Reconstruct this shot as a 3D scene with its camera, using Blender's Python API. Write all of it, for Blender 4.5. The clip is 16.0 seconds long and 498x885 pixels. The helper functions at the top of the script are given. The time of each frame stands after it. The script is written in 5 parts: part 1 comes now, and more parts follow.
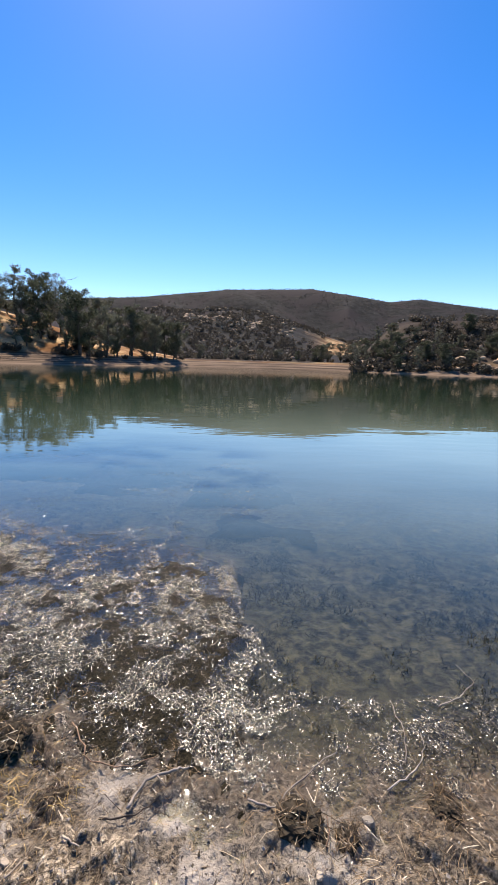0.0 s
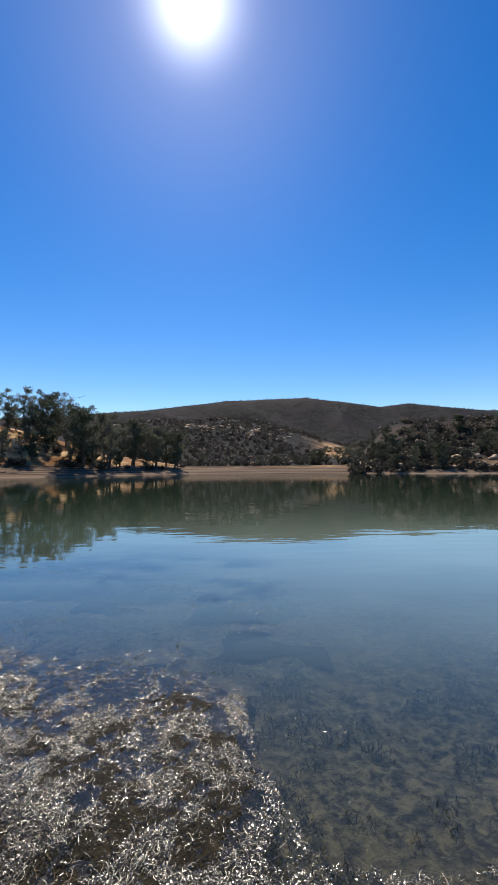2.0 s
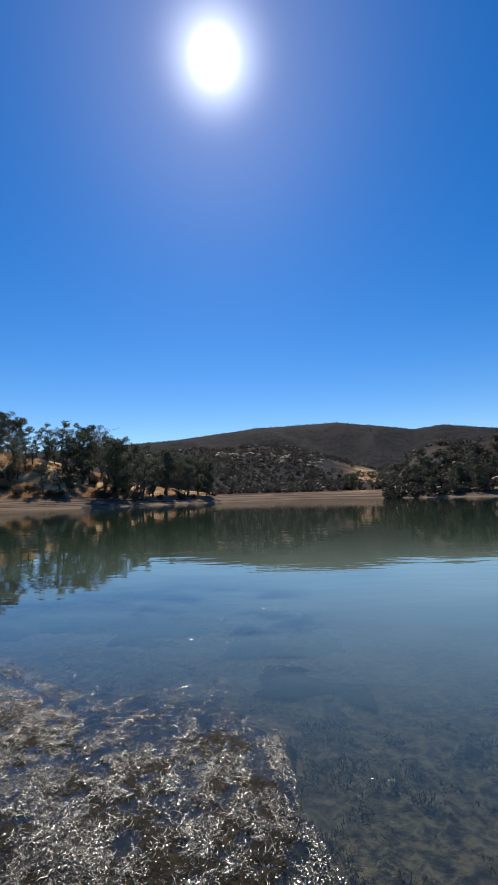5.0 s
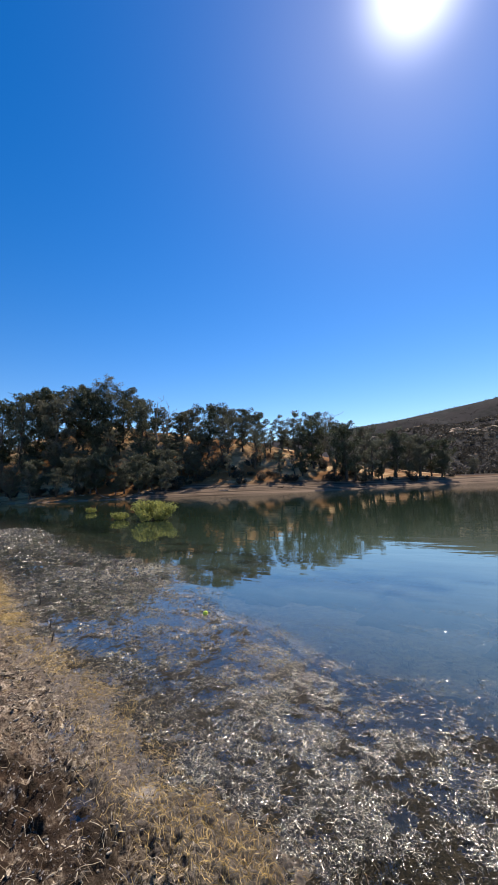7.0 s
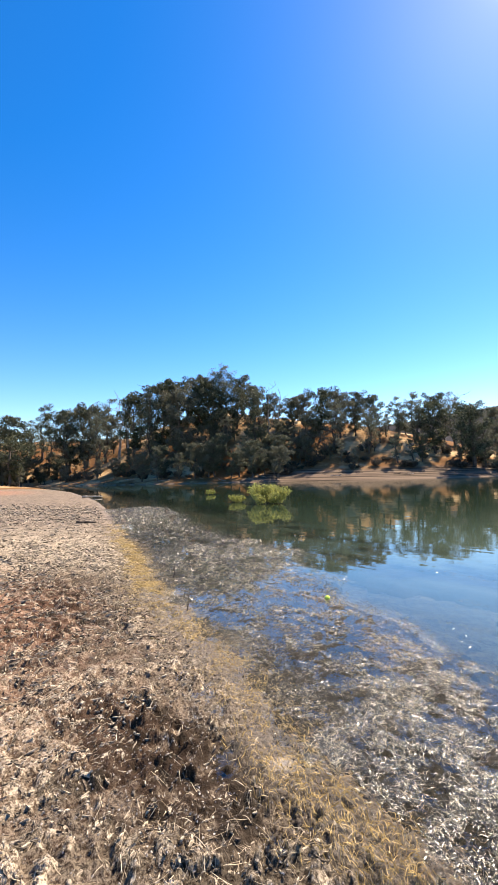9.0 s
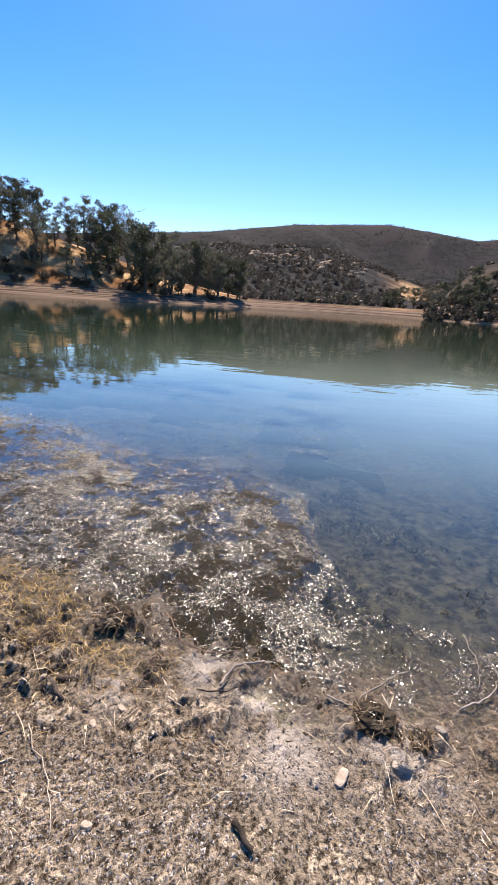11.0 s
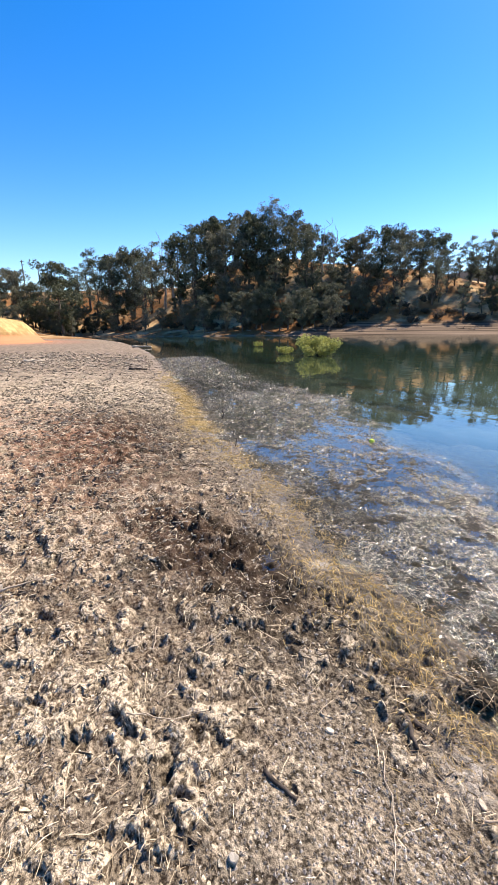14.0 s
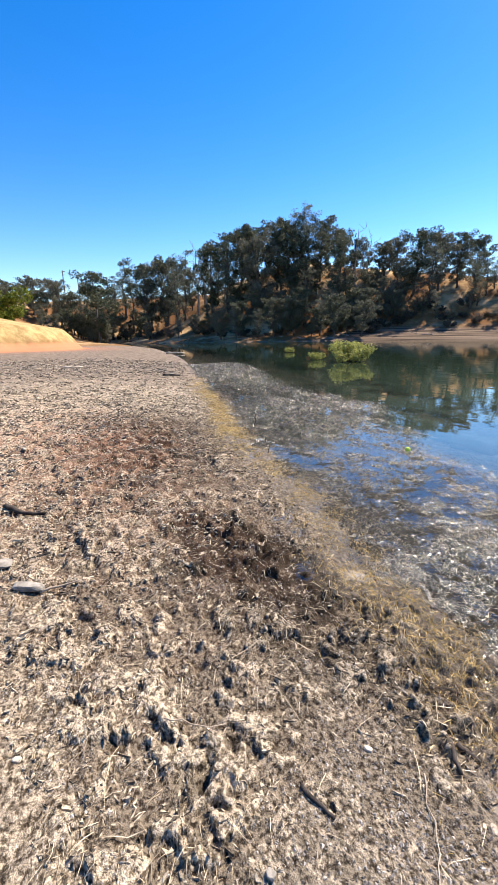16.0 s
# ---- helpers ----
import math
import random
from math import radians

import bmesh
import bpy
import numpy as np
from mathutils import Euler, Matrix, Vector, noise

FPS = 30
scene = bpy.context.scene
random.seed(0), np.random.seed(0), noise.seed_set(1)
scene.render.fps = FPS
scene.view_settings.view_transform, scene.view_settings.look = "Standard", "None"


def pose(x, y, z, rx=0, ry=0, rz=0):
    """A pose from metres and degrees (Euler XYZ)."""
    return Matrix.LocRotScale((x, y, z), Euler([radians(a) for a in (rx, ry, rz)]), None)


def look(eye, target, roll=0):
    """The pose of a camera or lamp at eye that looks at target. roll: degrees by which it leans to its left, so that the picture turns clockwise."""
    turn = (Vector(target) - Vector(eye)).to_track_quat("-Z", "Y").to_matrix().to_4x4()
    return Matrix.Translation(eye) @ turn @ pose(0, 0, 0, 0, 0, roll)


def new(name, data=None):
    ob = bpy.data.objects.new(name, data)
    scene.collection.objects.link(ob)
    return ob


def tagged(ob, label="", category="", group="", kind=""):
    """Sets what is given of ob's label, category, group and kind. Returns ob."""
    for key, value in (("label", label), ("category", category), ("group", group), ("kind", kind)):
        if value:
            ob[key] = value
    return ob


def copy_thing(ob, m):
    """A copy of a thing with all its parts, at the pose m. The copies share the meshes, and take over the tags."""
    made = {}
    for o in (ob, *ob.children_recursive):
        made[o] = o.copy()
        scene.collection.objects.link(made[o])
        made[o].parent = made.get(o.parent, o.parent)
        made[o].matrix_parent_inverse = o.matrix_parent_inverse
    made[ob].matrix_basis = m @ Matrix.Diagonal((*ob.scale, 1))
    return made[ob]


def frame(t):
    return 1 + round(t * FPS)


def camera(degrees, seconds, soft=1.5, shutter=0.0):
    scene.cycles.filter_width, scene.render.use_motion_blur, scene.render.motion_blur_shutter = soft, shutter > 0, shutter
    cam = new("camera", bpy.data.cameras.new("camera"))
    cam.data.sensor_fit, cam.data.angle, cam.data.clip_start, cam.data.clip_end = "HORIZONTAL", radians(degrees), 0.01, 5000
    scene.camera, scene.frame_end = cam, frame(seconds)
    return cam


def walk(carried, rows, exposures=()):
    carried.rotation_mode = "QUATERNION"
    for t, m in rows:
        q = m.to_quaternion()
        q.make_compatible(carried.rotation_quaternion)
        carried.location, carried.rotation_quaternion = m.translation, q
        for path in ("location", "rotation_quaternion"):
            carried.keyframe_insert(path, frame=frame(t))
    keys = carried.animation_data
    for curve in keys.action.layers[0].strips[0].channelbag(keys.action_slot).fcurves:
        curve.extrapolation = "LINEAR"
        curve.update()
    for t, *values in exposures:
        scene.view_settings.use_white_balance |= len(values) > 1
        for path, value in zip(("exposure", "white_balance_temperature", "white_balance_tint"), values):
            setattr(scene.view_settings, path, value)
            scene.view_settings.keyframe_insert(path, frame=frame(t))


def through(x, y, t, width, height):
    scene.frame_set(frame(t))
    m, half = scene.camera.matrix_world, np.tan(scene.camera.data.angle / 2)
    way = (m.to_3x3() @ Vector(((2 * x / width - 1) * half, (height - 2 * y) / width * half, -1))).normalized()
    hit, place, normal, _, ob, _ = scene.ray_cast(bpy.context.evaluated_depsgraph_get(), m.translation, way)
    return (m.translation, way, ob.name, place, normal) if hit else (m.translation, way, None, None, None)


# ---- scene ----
cam = camera(62.04, 16.0)
# seconds, x, y, z, yaw, pitch, roll
ROWS = [
    (0.00, -0.000, 0.000, 1.501, -0.000, -10.838, -1.726),
    (0.50, 0.008, 0.019, 1.501, -2.435, -7.406, -1.905),
    (1.00, 0.009, -0.001, 1.516, -2.215, -2.860, -0.799),
    (1.50, 0.014, -0.008, 1.523, -1.190, 0.958, 0.152),
    (2.00, -0.022, -0.005, 1.518, -0.019, 3.618, 0.389),
    (2.50, -0.034, -0.001, 1.524, 0.877, 5.415, 0.564),
    (3.00, -0.043, -0.010, 1.534, 1.507, 6.370, 0.725),
    (5.50, -0.030, -0.025, 1.544, 6.842, 7.498, 2.343),
    (6.00, -0.055, -0.017, 1.548, 13.405, 7.065, 2.649),
    (6.50, -0.110, -0.040, 1.549, 23.727, 6.595, 2.452),
    (7.00, -0.118, -0.069, 1.568, 35.025, 6.122, 2.442),
    (7.50, -0.180, -0.100, 1.565, 47.546, 5.814, 2.224),
    (8.00, -0.227, -0.133, 1.573, 56.892, 5.516, 2.185),
    (8.50, -0.245, -0.153, 1.580, 61.219, 5.526, 2.312),
    (9.00, -0.219, -0.130, 1.570, 50.285, 4.582, 1.581),
    (9.50, -0.113, -0.038, 1.531, 21.750, 1.151, 0.138),
    (9.70, -0.112, -0.038, 1.530, 8.258, -1.572, -0.035),
    (10.15, -0.130, -0.040, 1.490, -3.000, -6.500, -0.600),
    (10.90, -0.160, -0.045, 1.420, 6.000, -17.500, -3.000),
    (11.80, -0.200, -0.048, 1.345, 30.945, -25.996, -5.675),
    (12.00, -0.212, -0.054, 1.355, 35.570, -24.655, -4.782),
    (12.50, -0.252, -0.071, 1.393, 47.044, -20.030, -1.593),
    (13.00, -0.273, -0.085, 1.391, 52.720, -17.472, 0.126),
    (13.50, -0.277, -0.091, 1.413, 55.229, -15.973, 0.749),
    (14.00, -0.290, -0.096, 1.412, 56.789, -15.222, 0.846),
    (14.50, -0.308, -0.114, 1.420, 58.073, -14.740, 0.695),
    (15.00, -0.308, -0.118, 1.422, 59.198, -14.376, 0.856),
    (15.50, -0.304, -0.122, 1.427, 60.165, -14.290, 1.007),
    (16.00, -0.308, -0.123, 1.426, 60.978, -14.386, 1.236),
]
EXPOSURES = [(0.0, 0.835, 7350, 16), (1.0, 0.68, 7250, 14), (2.0, 0.39, 7050, 12), (3.0, 0.265, 6800, 10), (5.5, 0.195, 6800, 10), (6.5, 0.345, 6950, 12), (7.0, 0.515, 7100, 14), (7.5, 0.845, 7350, 14), (8.0, 1.155, 7500, 14), (9.0, 1.31, 7650, 14), (9.5, 0.98, 7400, 13), (9.7, 0.86, 7250, 13), (10.3, 0.895, 7300, 16), (11.8, 1.175, 7450, 20), (12.5, 1.215, 7500, 18), (14.5, 1.20, 7080, 13), (16.0, 1.185, 7030, 13)]
walk(cam, [(t, pose(x, y, z, 90 + pitch, roll, yaw)) for t, x, y, z, yaw, pitch, roll in ROWS], EXPOSURES)

# ---- light ----
SUN_AZ, SUN_EL = -8.0, 50.3            # degrees: azimuth from +y towards +x, height over the horizon
sun_dir = Vector((math.sin(radians(SUN_AZ)) * math.cos(radians(SUN_EL)), math.cos(radians(SUN_AZ)) * math.cos(radians(SUN_EL)), math.sin(radians(SUN_EL))))
sun = new("sun", bpy.data.lights.new("sun", "SUN"))
sun.data.energy, sun.data.angle, sun.data.color = 5.0, radians(0.53), (1.0, 0.93, 0.82)
sun.matrix_world = look(sun_dir * 200, (0, 0, 0))

world = bpy.data.worlds.new("sky")
scene.world = world
world.use_nodes = True
wt = world.node_tree
wt.nodes.clear()


def wnode(kind, **kw):
    n = wt.nodes.new(kind)
    for k, v in kw.items():
        if k == "op":
            n.operation = v
        else:
            n.inputs[int(k[1:])].default_value = v
    return n


sky = wt.nodes.new("ShaderNodeTexSky")
sky.sky_type, sky.sun_disc = "NISHITA", False
sky.sun_elevation, sky.sun_rotation = radians(SUN_EL), radians(SUN_AZ)
sky.altitude, sky.air_density, sky.dust_density, sky.ozone_density = 300, 1.0, 0.15, 2.2
hsv = wt.nodes.new("ShaderNodeHueSaturation")
hsv.inputs["Hue"].default_value, hsv.inputs["Saturation"].default_value = 0.509, 1.46
wt.links.new(sky.outputs[0], hsv.inputs["Color"])
bg = wt.nodes.new("ShaderNodeBackground")
bg.inputs[1].default_value = 0.110
wt.links.new(hsv.outputs[0], bg.inputs[0])
# the bright ring of forward-scattered light round the sun
tc = wt.nodes.new("ShaderNodeTexCoord")
dot = wt.nodes.new("ShaderNodeVectorMath")
dot.operation = "DOT_PRODUCT"
dot.inputs[1].default_value = sun_dir
wt.links.new(tc.outputs["Generated"], dot.inputs[0])
clampd = wnode("ShaderNodeMath", op="MAXIMUM", _1=0.0)
wt.links.new(dot.outputs["Value"], clampd.inputs[0])
core = wnode("ShaderNodeMath", op="POWER", _1=4500.0)
halo = wnode("ShaderNodeMath", op="POWER", _1=520.0)
wide = wnode("ShaderNodeMath", op="POWER", _1=50.0)
for n in (core, halo, wide):
    wt.links.new(clampd.outputs[0], n.inputs[0])
m1 = wnode("ShaderNodeMath", op="MULTIPLY", _1=6.6)
m2 = wnode("ShaderNodeMath", op="MULTIPLY", _1=1.06)
m3 = wnode("ShaderNodeMath", op="MULTIPLY", _1=0.0105)
for a, b in ((core, m1), (halo, m2), (wide, m3)):
    wt.links.new(a.outputs[0], b.inputs[0])
s1 = wnode("ShaderNodeMath", op="ADD")
s2 = wnode("ShaderNodeMath", op="ADD")
wt.links.new(m1.outputs[0], s1.inputs[0]), wt.links.new(m2.outputs[0], s1.inputs[1])
wt.links.new(s1.outputs[0], s2.inputs[0]), wt.links.new(m3.outputs[0], s2.inputs[1])
bg2 = wt.nodes.new("ShaderNodeBackground")
bg2.inputs[0].default_value = (0.87, 0.92, 1.0, 1)
wt.links.new(s2.outputs[0], bg2.inputs[1])
addw = wt.nodes.new("ShaderNodeAddShader")
wt.links.new(bg.outputs[0], addw.inputs[0]), wt.links.new(bg2.outputs[0], addw.inputs[1])
wout = wt.nodes.new("ShaderNodeOutputWorld")
wt.links.new(addw.outputs[0], wout.inputs[0])

# ---- materials ----


class Mat:
    """A small builder for node materials."""

    def __init__(self, name):
        self.m = bpy.data.materials.new(name)
        self.m.use_nodes = True
        self.t = self.m.node_tree
        self.t.nodes.clear()
        self.out = self.t.nodes.new("ShaderNodeOutputMaterial")
        self.geo = self.t.nodes.new("ShaderNodeNewGeometry")
        self.pos = self.geo.outputs["Position"]

    def put(self, socket, value):
        if isinstance(value, bpy.types.NodeSocket):
            self.t.links.new(value, socket)
        elif isinstance(value, tuple) and len(value) == 3 and socket.type == "RGBA":
            socket.default_value = (*value, 1)
        else:
            socket.default_value = value

    def node(self, kind, **kw):
        n = self.t.nodes.new(kind)
        for k, v in kw.items():
            self.put(n.inputs[k], v)
        return n

    def math(self, op, a, b=0.0, clamp=False):
        n = self.t.nodes.new("ShaderNodeMath")
        n.operation, n.use_clamp = op, clamp
        self.put(n.inputs[0], a), self.put(n.inputs[1], b)
        return n.outputs[0]

    def noise(self, scale, detail=4.0, rough=0.6, vector=None, distortion=0.0):
        n = self.node("ShaderNodeTexNoise", Scale=scale, Detail=detail, Roughness=rough, Distortion=distortion)
        self.t.links.new(vector or self.pos, n.inputs["Vector"])
        return n.outputs["Fac"]

    def stretch(self, x, y, z):
        n = self.t.nodes.new("ShaderNodeVectorMath")
        n.operation = "MULTIPLY"
        self.t.links.new(self.pos, n.inputs[0])
        n.inputs[1].default_value = (x, y, z)
        return n.outputs[0]

    def ramp(self, value, lo, hi, a=0.0, b=1.0):
        n = self.t.nodes.new("ShaderNodeMapRange")
        n.interpolation_type = "SMOOTHSTEP"
        self.put(n.inputs[0], value)
        for i, q in enumerate((lo, hi, a, b)):
            self.put(n.inputs[i + 1], q)
        return n.outputs[0]

    def mix(self, fac, a, b):
        n = self.t.nodes.new("ShaderNodeMix")
        n.data_type = "RGBA"
        self.put(n.inputs[0], fac), self.put(n.inputs[6], a), self.put(n.inputs[7], b)
        return n.outputs[2]

    def attr(self, name):
        n = self.t.nodes.new("ShaderNodeAttribute")
        n.attribute_name = name
        return n.outputs["Fac"]

    def island(self):
        return self.geo.outputs["Random Per Island"]

    def object_random(self):
        return self.t.nodes.new("ShaderNodeObjectInfo").outputs["Random"]

    def bump(self, height, strength, distance):
        return self.node("ShaderNodeBump", Strength=strength, Distance=distance, Height=height).outputs[0]

    def surface(self, colour, rough=0.8, normal=None, spec=0.4, metal=0.0, through=0.0):
        b = self.node("ShaderNodeBsdfPrincipled")
        self.put(b.inputs["Base Color"], colour), self.put(b.inputs["Roughness"], rough)
        self.put(b.inputs["Specular IOR Level"], spec), self.put(b.inputs["Metallic"], metal)
        if normal is not None:
            self.put(b.inputs["Normal"], normal)
        shader = b.outputs[0]
        if through:
            tr = self.node("ShaderNodeBsdfTranslucent")
            self.put(tr.inputs[0], colour)
            mx = self.t.nodes.new("ShaderNodeMixShader")
            mx.inputs[0].default_value = through
            self.t.links.new(shader, mx.inputs[1]), self.t.links.new(tr.outputs[0], mx.inputs[2])
            shader = mx.outputs[0]
        self.t.links.new(shader, self.out.inputs[0])
        return self.m


def beach_material():
    """Mud, raised crust of dried weed, pale silt and sand; the bed under the water."""
    k = Mat("beach_mud")
    shore, shaded_flake, silt_ = k.attr("shore"), k.attr("shaded_flake"), k.attr("silt")
    fine, mid = k.noise(55, 6, 0.7), k.noise(7, 5, 0.65)
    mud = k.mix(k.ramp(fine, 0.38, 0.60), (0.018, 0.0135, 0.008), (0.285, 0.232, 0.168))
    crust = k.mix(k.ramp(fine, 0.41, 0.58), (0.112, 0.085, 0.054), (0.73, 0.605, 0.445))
    # crust over mud; this mask also darkens the clod sides as painted shade
    cover = k.ramp(k.math("ADD", shaded_flake, k.math("MULTIPLY", k.math("SUBTRACT", k.noise(30, 4, 0.75), 0.5), 1.7)), 0.25, 0.75)
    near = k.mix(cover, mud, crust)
    # black churned mud, and shade painted into the footprint holes
    near = k.mix(k.math("MULTIPLY", k.attr("churn_hole_shade"), k.ramp(mid, 0.71, 0.45)), near, (0.020, 0.0145, 0.008))
    near = k.mix(k.math("MULTIPLY", silt_, k.ramp(mid, 0.38, 0.52)), near, (0.46, 0.415, 0.36))
    wet = k.ramp(k.math("ADD", shore, k.math("MULTIPLY", k.math("SUBTRACT", mid, 0.5), 0.5)), 0.02, 0.5, 1.0, 0.0)
    wet = k.math("MULTIPLY", wet, k.ramp(k.attr("reach"), 5.0, 11.0, 1.0, 0.25))
    near = k.mix(k.math("MULTIPLY", wet, k.math("SUBTRACT", 0.5, k.math("MULTIPLY", silt_, 0.45))), near, (0.075, 0.054, 0.03))
    sandy = k.mix(k.ramp(k.noise(3.2, 8, 0.8), 0.43, 0.57), (0.085, 0.064, 0.047), (0.27, 0.207, 0.15))
    sandy = k.mix(k.ramp(k.noise(22.0, 5, 0.8), 0.52, 0.68), sandy, (0.055, 0.042, 0.03))
    near = k.mix(k.ramp(k.attr("reach"), 6.0, 18.0), near, sandy)
    near = k.mix(k.math("MULTIPLY", k.attr("red"), k.ramp(mid, 0.30, 0.60)), near, (0.30, 0.14, 0.085))
    bed = k.mix(k.ramp(k.noise(15.0, 7, 0.78, distortion=0.5), 0.40, 0.62), (0.010, 0.0085, 0.005), (0.15, 0.124, 0.066))
    bed = k.mix(k.math("MULTIPLY", k.attr("mat"), 0.8), bed, (0.04, 0.035, 0.023))
    colour = k.mix(k.ramp(shore, -0.25, -0.02), bed, near)
    h = k.math("ADD", fine, k.math("MULTIPLY", k.noise(160, 3, 0.6), 0.5))
    return k.surface(colour, k.math("SUBTRACT", 0.92, k.math("MULTIPLY", wet, 0.64)), k.bump(h, 1.0, 0.018), k.math("ADD", 0.18, k.math("MULTIPLY", wet, 0.4)))


def hill_material():
    """Bare banks with old waterlines, golden slopes and dark brush."""
    k = Mat("hill_soil")
    shore = k.attr("shore")
    strata = k.noise(1.0, 4, 0.6, k.stretch(0.03, 0.03, 5.0))
    bank = k.mix(k.ramp(strata, 0.38, 0.62), (0.05, 0.037, 0.027), (0.205, 0.15, 0.11))
    gold = k.mix(k.ramp(k.noise(0.25, 6, 0.7), 0.35, 0.65), (0.36, 0.24, 0.125), (0.55, 0.405, 0.235))
    soil = k.mix(k.ramp(k.noise(0.07, 5, 0.65), 0.36, 0.56), gold, (0.17, 0.085, 0.037))
    scrub = k.mix(k.ramp(k.noise(0.09, 8, 0.75), 0.40, 0.62), (0.012, 0.0145, 0.0155), (0.033, 0.034, 0.036))
    scrub = k.mix(k.ramp(k.noise(0.011, 5, 0.6, distortion=1.0), 0.46, 0.60), scrub, (0.030, 0.027, 0.030))
    scrub = k.mix(k.math("MULTIPLY", k.ramp(k.noise(0.055, 6, 0.75), 0.59, 0.68), k.ramp(k.attr("reach"), 400.0, 480.0, 1.0, 0.15)), scrub, (0.15, 0.108, 0.076))
    land = k.mix(k.ramp(k.math("ADD", shore, k.math("MULTIPLY", k.noise(0.12, 4), 6.0)), 11.0, 16.0), bank, soil)
    land = k.mix(k.attr("brush"), land, scrub)
    land = k.mix(k.math("MULTIPLY", k.attr("red"), k.ramp(shore, 26.0, 12.0)), land, (0.42, 0.19, 0.10))
    land = k.mix(k.attr("mound"), land, k.mix(k.ramp(k.noise(0.8, 7, 0.75), 0.35, 0.65), (0.25, 0.165, 0.07), (0.44, 0.32, 0.15)))
    n_ = k.noise(2.0, 6, 0.7)
    return k.surface(land, 0.95, k.bump(n_, 0.6, 0.15), 0.03)


def water_material():
    k = Mat("lake_water")
    depth = k.attr("depth")
    wave = k.math("ADD", k.noise(1.0, 3, 0.5, k.stretch(0.35, 1.1, 1)), k.math("MULTIPLY", k.noise(1.0, 2, 0.5, k.stretch(2.2, 4.5, 1)), 0.12))
    calm = k.bump(wave, 1.0, 0.0065)
    murk = k.math("SUBTRACT", 1.0, k.math("POWER", 2.718, k.math("MULTIPLY", depth, -3.4)))
    clear = k.node("ShaderNodeBsdfTransparent", Color=(0.93, 0.95, 0.88))
    body = k.node("ShaderNodeBsdfDiffuse", Color=k.mix(k.attr("cloud"), (0.027, 0.048, 0.029), (0.21, 0.275, 0.22)))
    under = k.t.nodes.new("ShaderNodeMixShader")
    k.put(under.inputs[0], murk)
    k.t.links.new(clear.outputs[0], under.inputs[1]), k.t.links.new(body.outputs[0], under.inputs[2])
    gloss = k.node("ShaderNodeBsdfGlossy", Roughness=0.015, Normal=calm)
    facing = k.node("ShaderNodeLayerWeight", Blend=0.5, Normal=calm).outputs["Facing"]
    fres = k.math("ADD", 0.025, k.math("MULTIPLY", k.math("POWER", facing, 3.5), 0.95))
    top = k.t.nodes.new("ShaderNodeMixShader")
    k.t.links.new(fres, top.inputs[0])
    k.t.links.new(under.outputs[0], top.inputs[1]), k.t.links.new(gloss.outputs[0], top.inputs[2])
    k.t.links.new(top.outputs[0], k.out.inputs[0])
    return k.m


def leaf_material(name, dark, light, grey, through=0.25):
    k = Mat(name)
    c = k.mix(k.island(), dark, light)
    c = k.mix(k.ramp(k.object_random(), 0.2, 1.0, 0.0, 0.55), c, grey)
    return k.surface(c, 0.65, None, 0.12, 0.0, through)


def bark_material(name, a, b):
    k = Mat(name)
    n = k.noise(6, 6, 0.7, k.stretch(1, 1, 0.25))
    return k.surface(k.mix(k.ramp(n, 0.35, 0.65), a, b), 0.9, k.bump(n, 0.6, 0.03), 0.2)


def strand_material(name, colours, rough, spec=0.4, through=0.0, cut=(0.5, 1.0)):
    k = Mat(name)
    r = k.island()
    c = k.mix(k.ramp(r, 0.0, 0.5), colours[0], colours[1])
    c = k.mix(k.ramp(r, *cut), c, colours[2])
    c = k.mix(k.ramp(k.noise(40, 3), 0.4, 0.7, 0.0, 0.5), c, colours[0])
    return k.surface(c, rough, None, spec, 0.0, through)


def stone_material(name, a, b, scale=20):
    k = Mat(name)
    n = k.noise(scale, 6, 0.65)
    return k.surface(k.mix(k.ramp(n, 0.3, 0.7), a, b), 0.9, k.bump(n, 0.5, 0.01), 0.12)


BEACH, HILL, WATER = beach_material(), hill_material(), water_material()
OAK_LEAF = leaf_material("oak_leaves", (0.024, 0.032, 0.018), (0.145, 0.16, 0.10), (0.19, 0.178, 0.135))
PINE_LEAF = leaf_material("pine_needles", (0.05, 0.06, 0.04), (0.185, 0.20, 0.14), (0.21, 0.205, 0.16), 0.3)
SHRUB_LEAF = leaf_material("shrub_leaves", (0.022, 0.022, 0.017), (0.088, 0.08, 0.063), (0.12, 0.10, 0.08))
RIDGE_LEAF = leaf_material("ridge_scrub", (0.02, 0.023, 0.022), (0.058, 0.06, 0.056), (0.07, 0.066, 0.06))
WILLOW_LEAF = leaf_material("willow_leaves", (0.11, 0.13, 0.028), (0.36, 0.37, 0.10), (0.34, 0.34, 0.115), 0.45)
BROAD_LEAF = leaf_material("broad_leaves", (0.06, 0.085, 0.012), (0.19, 0.215, 0.035), (0.17, 0.19, 0.03), 0.4)
BARK = bark_material("bark", (0.045, 0.036, 0.03), (0.14, 0.115, 0.095))
DEAD_WOOD = bark_material("dead_wood", (0.16, 0.135, 0.115), (0.36, 0.32, 0.28))
DARK_WOOD = bark_material("wet_dark_wood", (0.02, 0.016, 0.013), (0.075, 0.06, 0.05))
PALE_WOOD = bark_material("bleached_wood", (0.28, 0.225, 0.17), (0.54, 0.46, 0.365))
STRAW = strand_material("straw", ((0.22, 0.16, 0.10), (0.55, 0.44, 0.29), (0.80, 0.70, 0.52)), 0.55)
DARK_STRAW = strand_material("rotten_stalks", ((0.06, 0.045, 0.03), (0.19, 0.145, 0.10), (0.42, 0.33, 0.22)), 0.6)
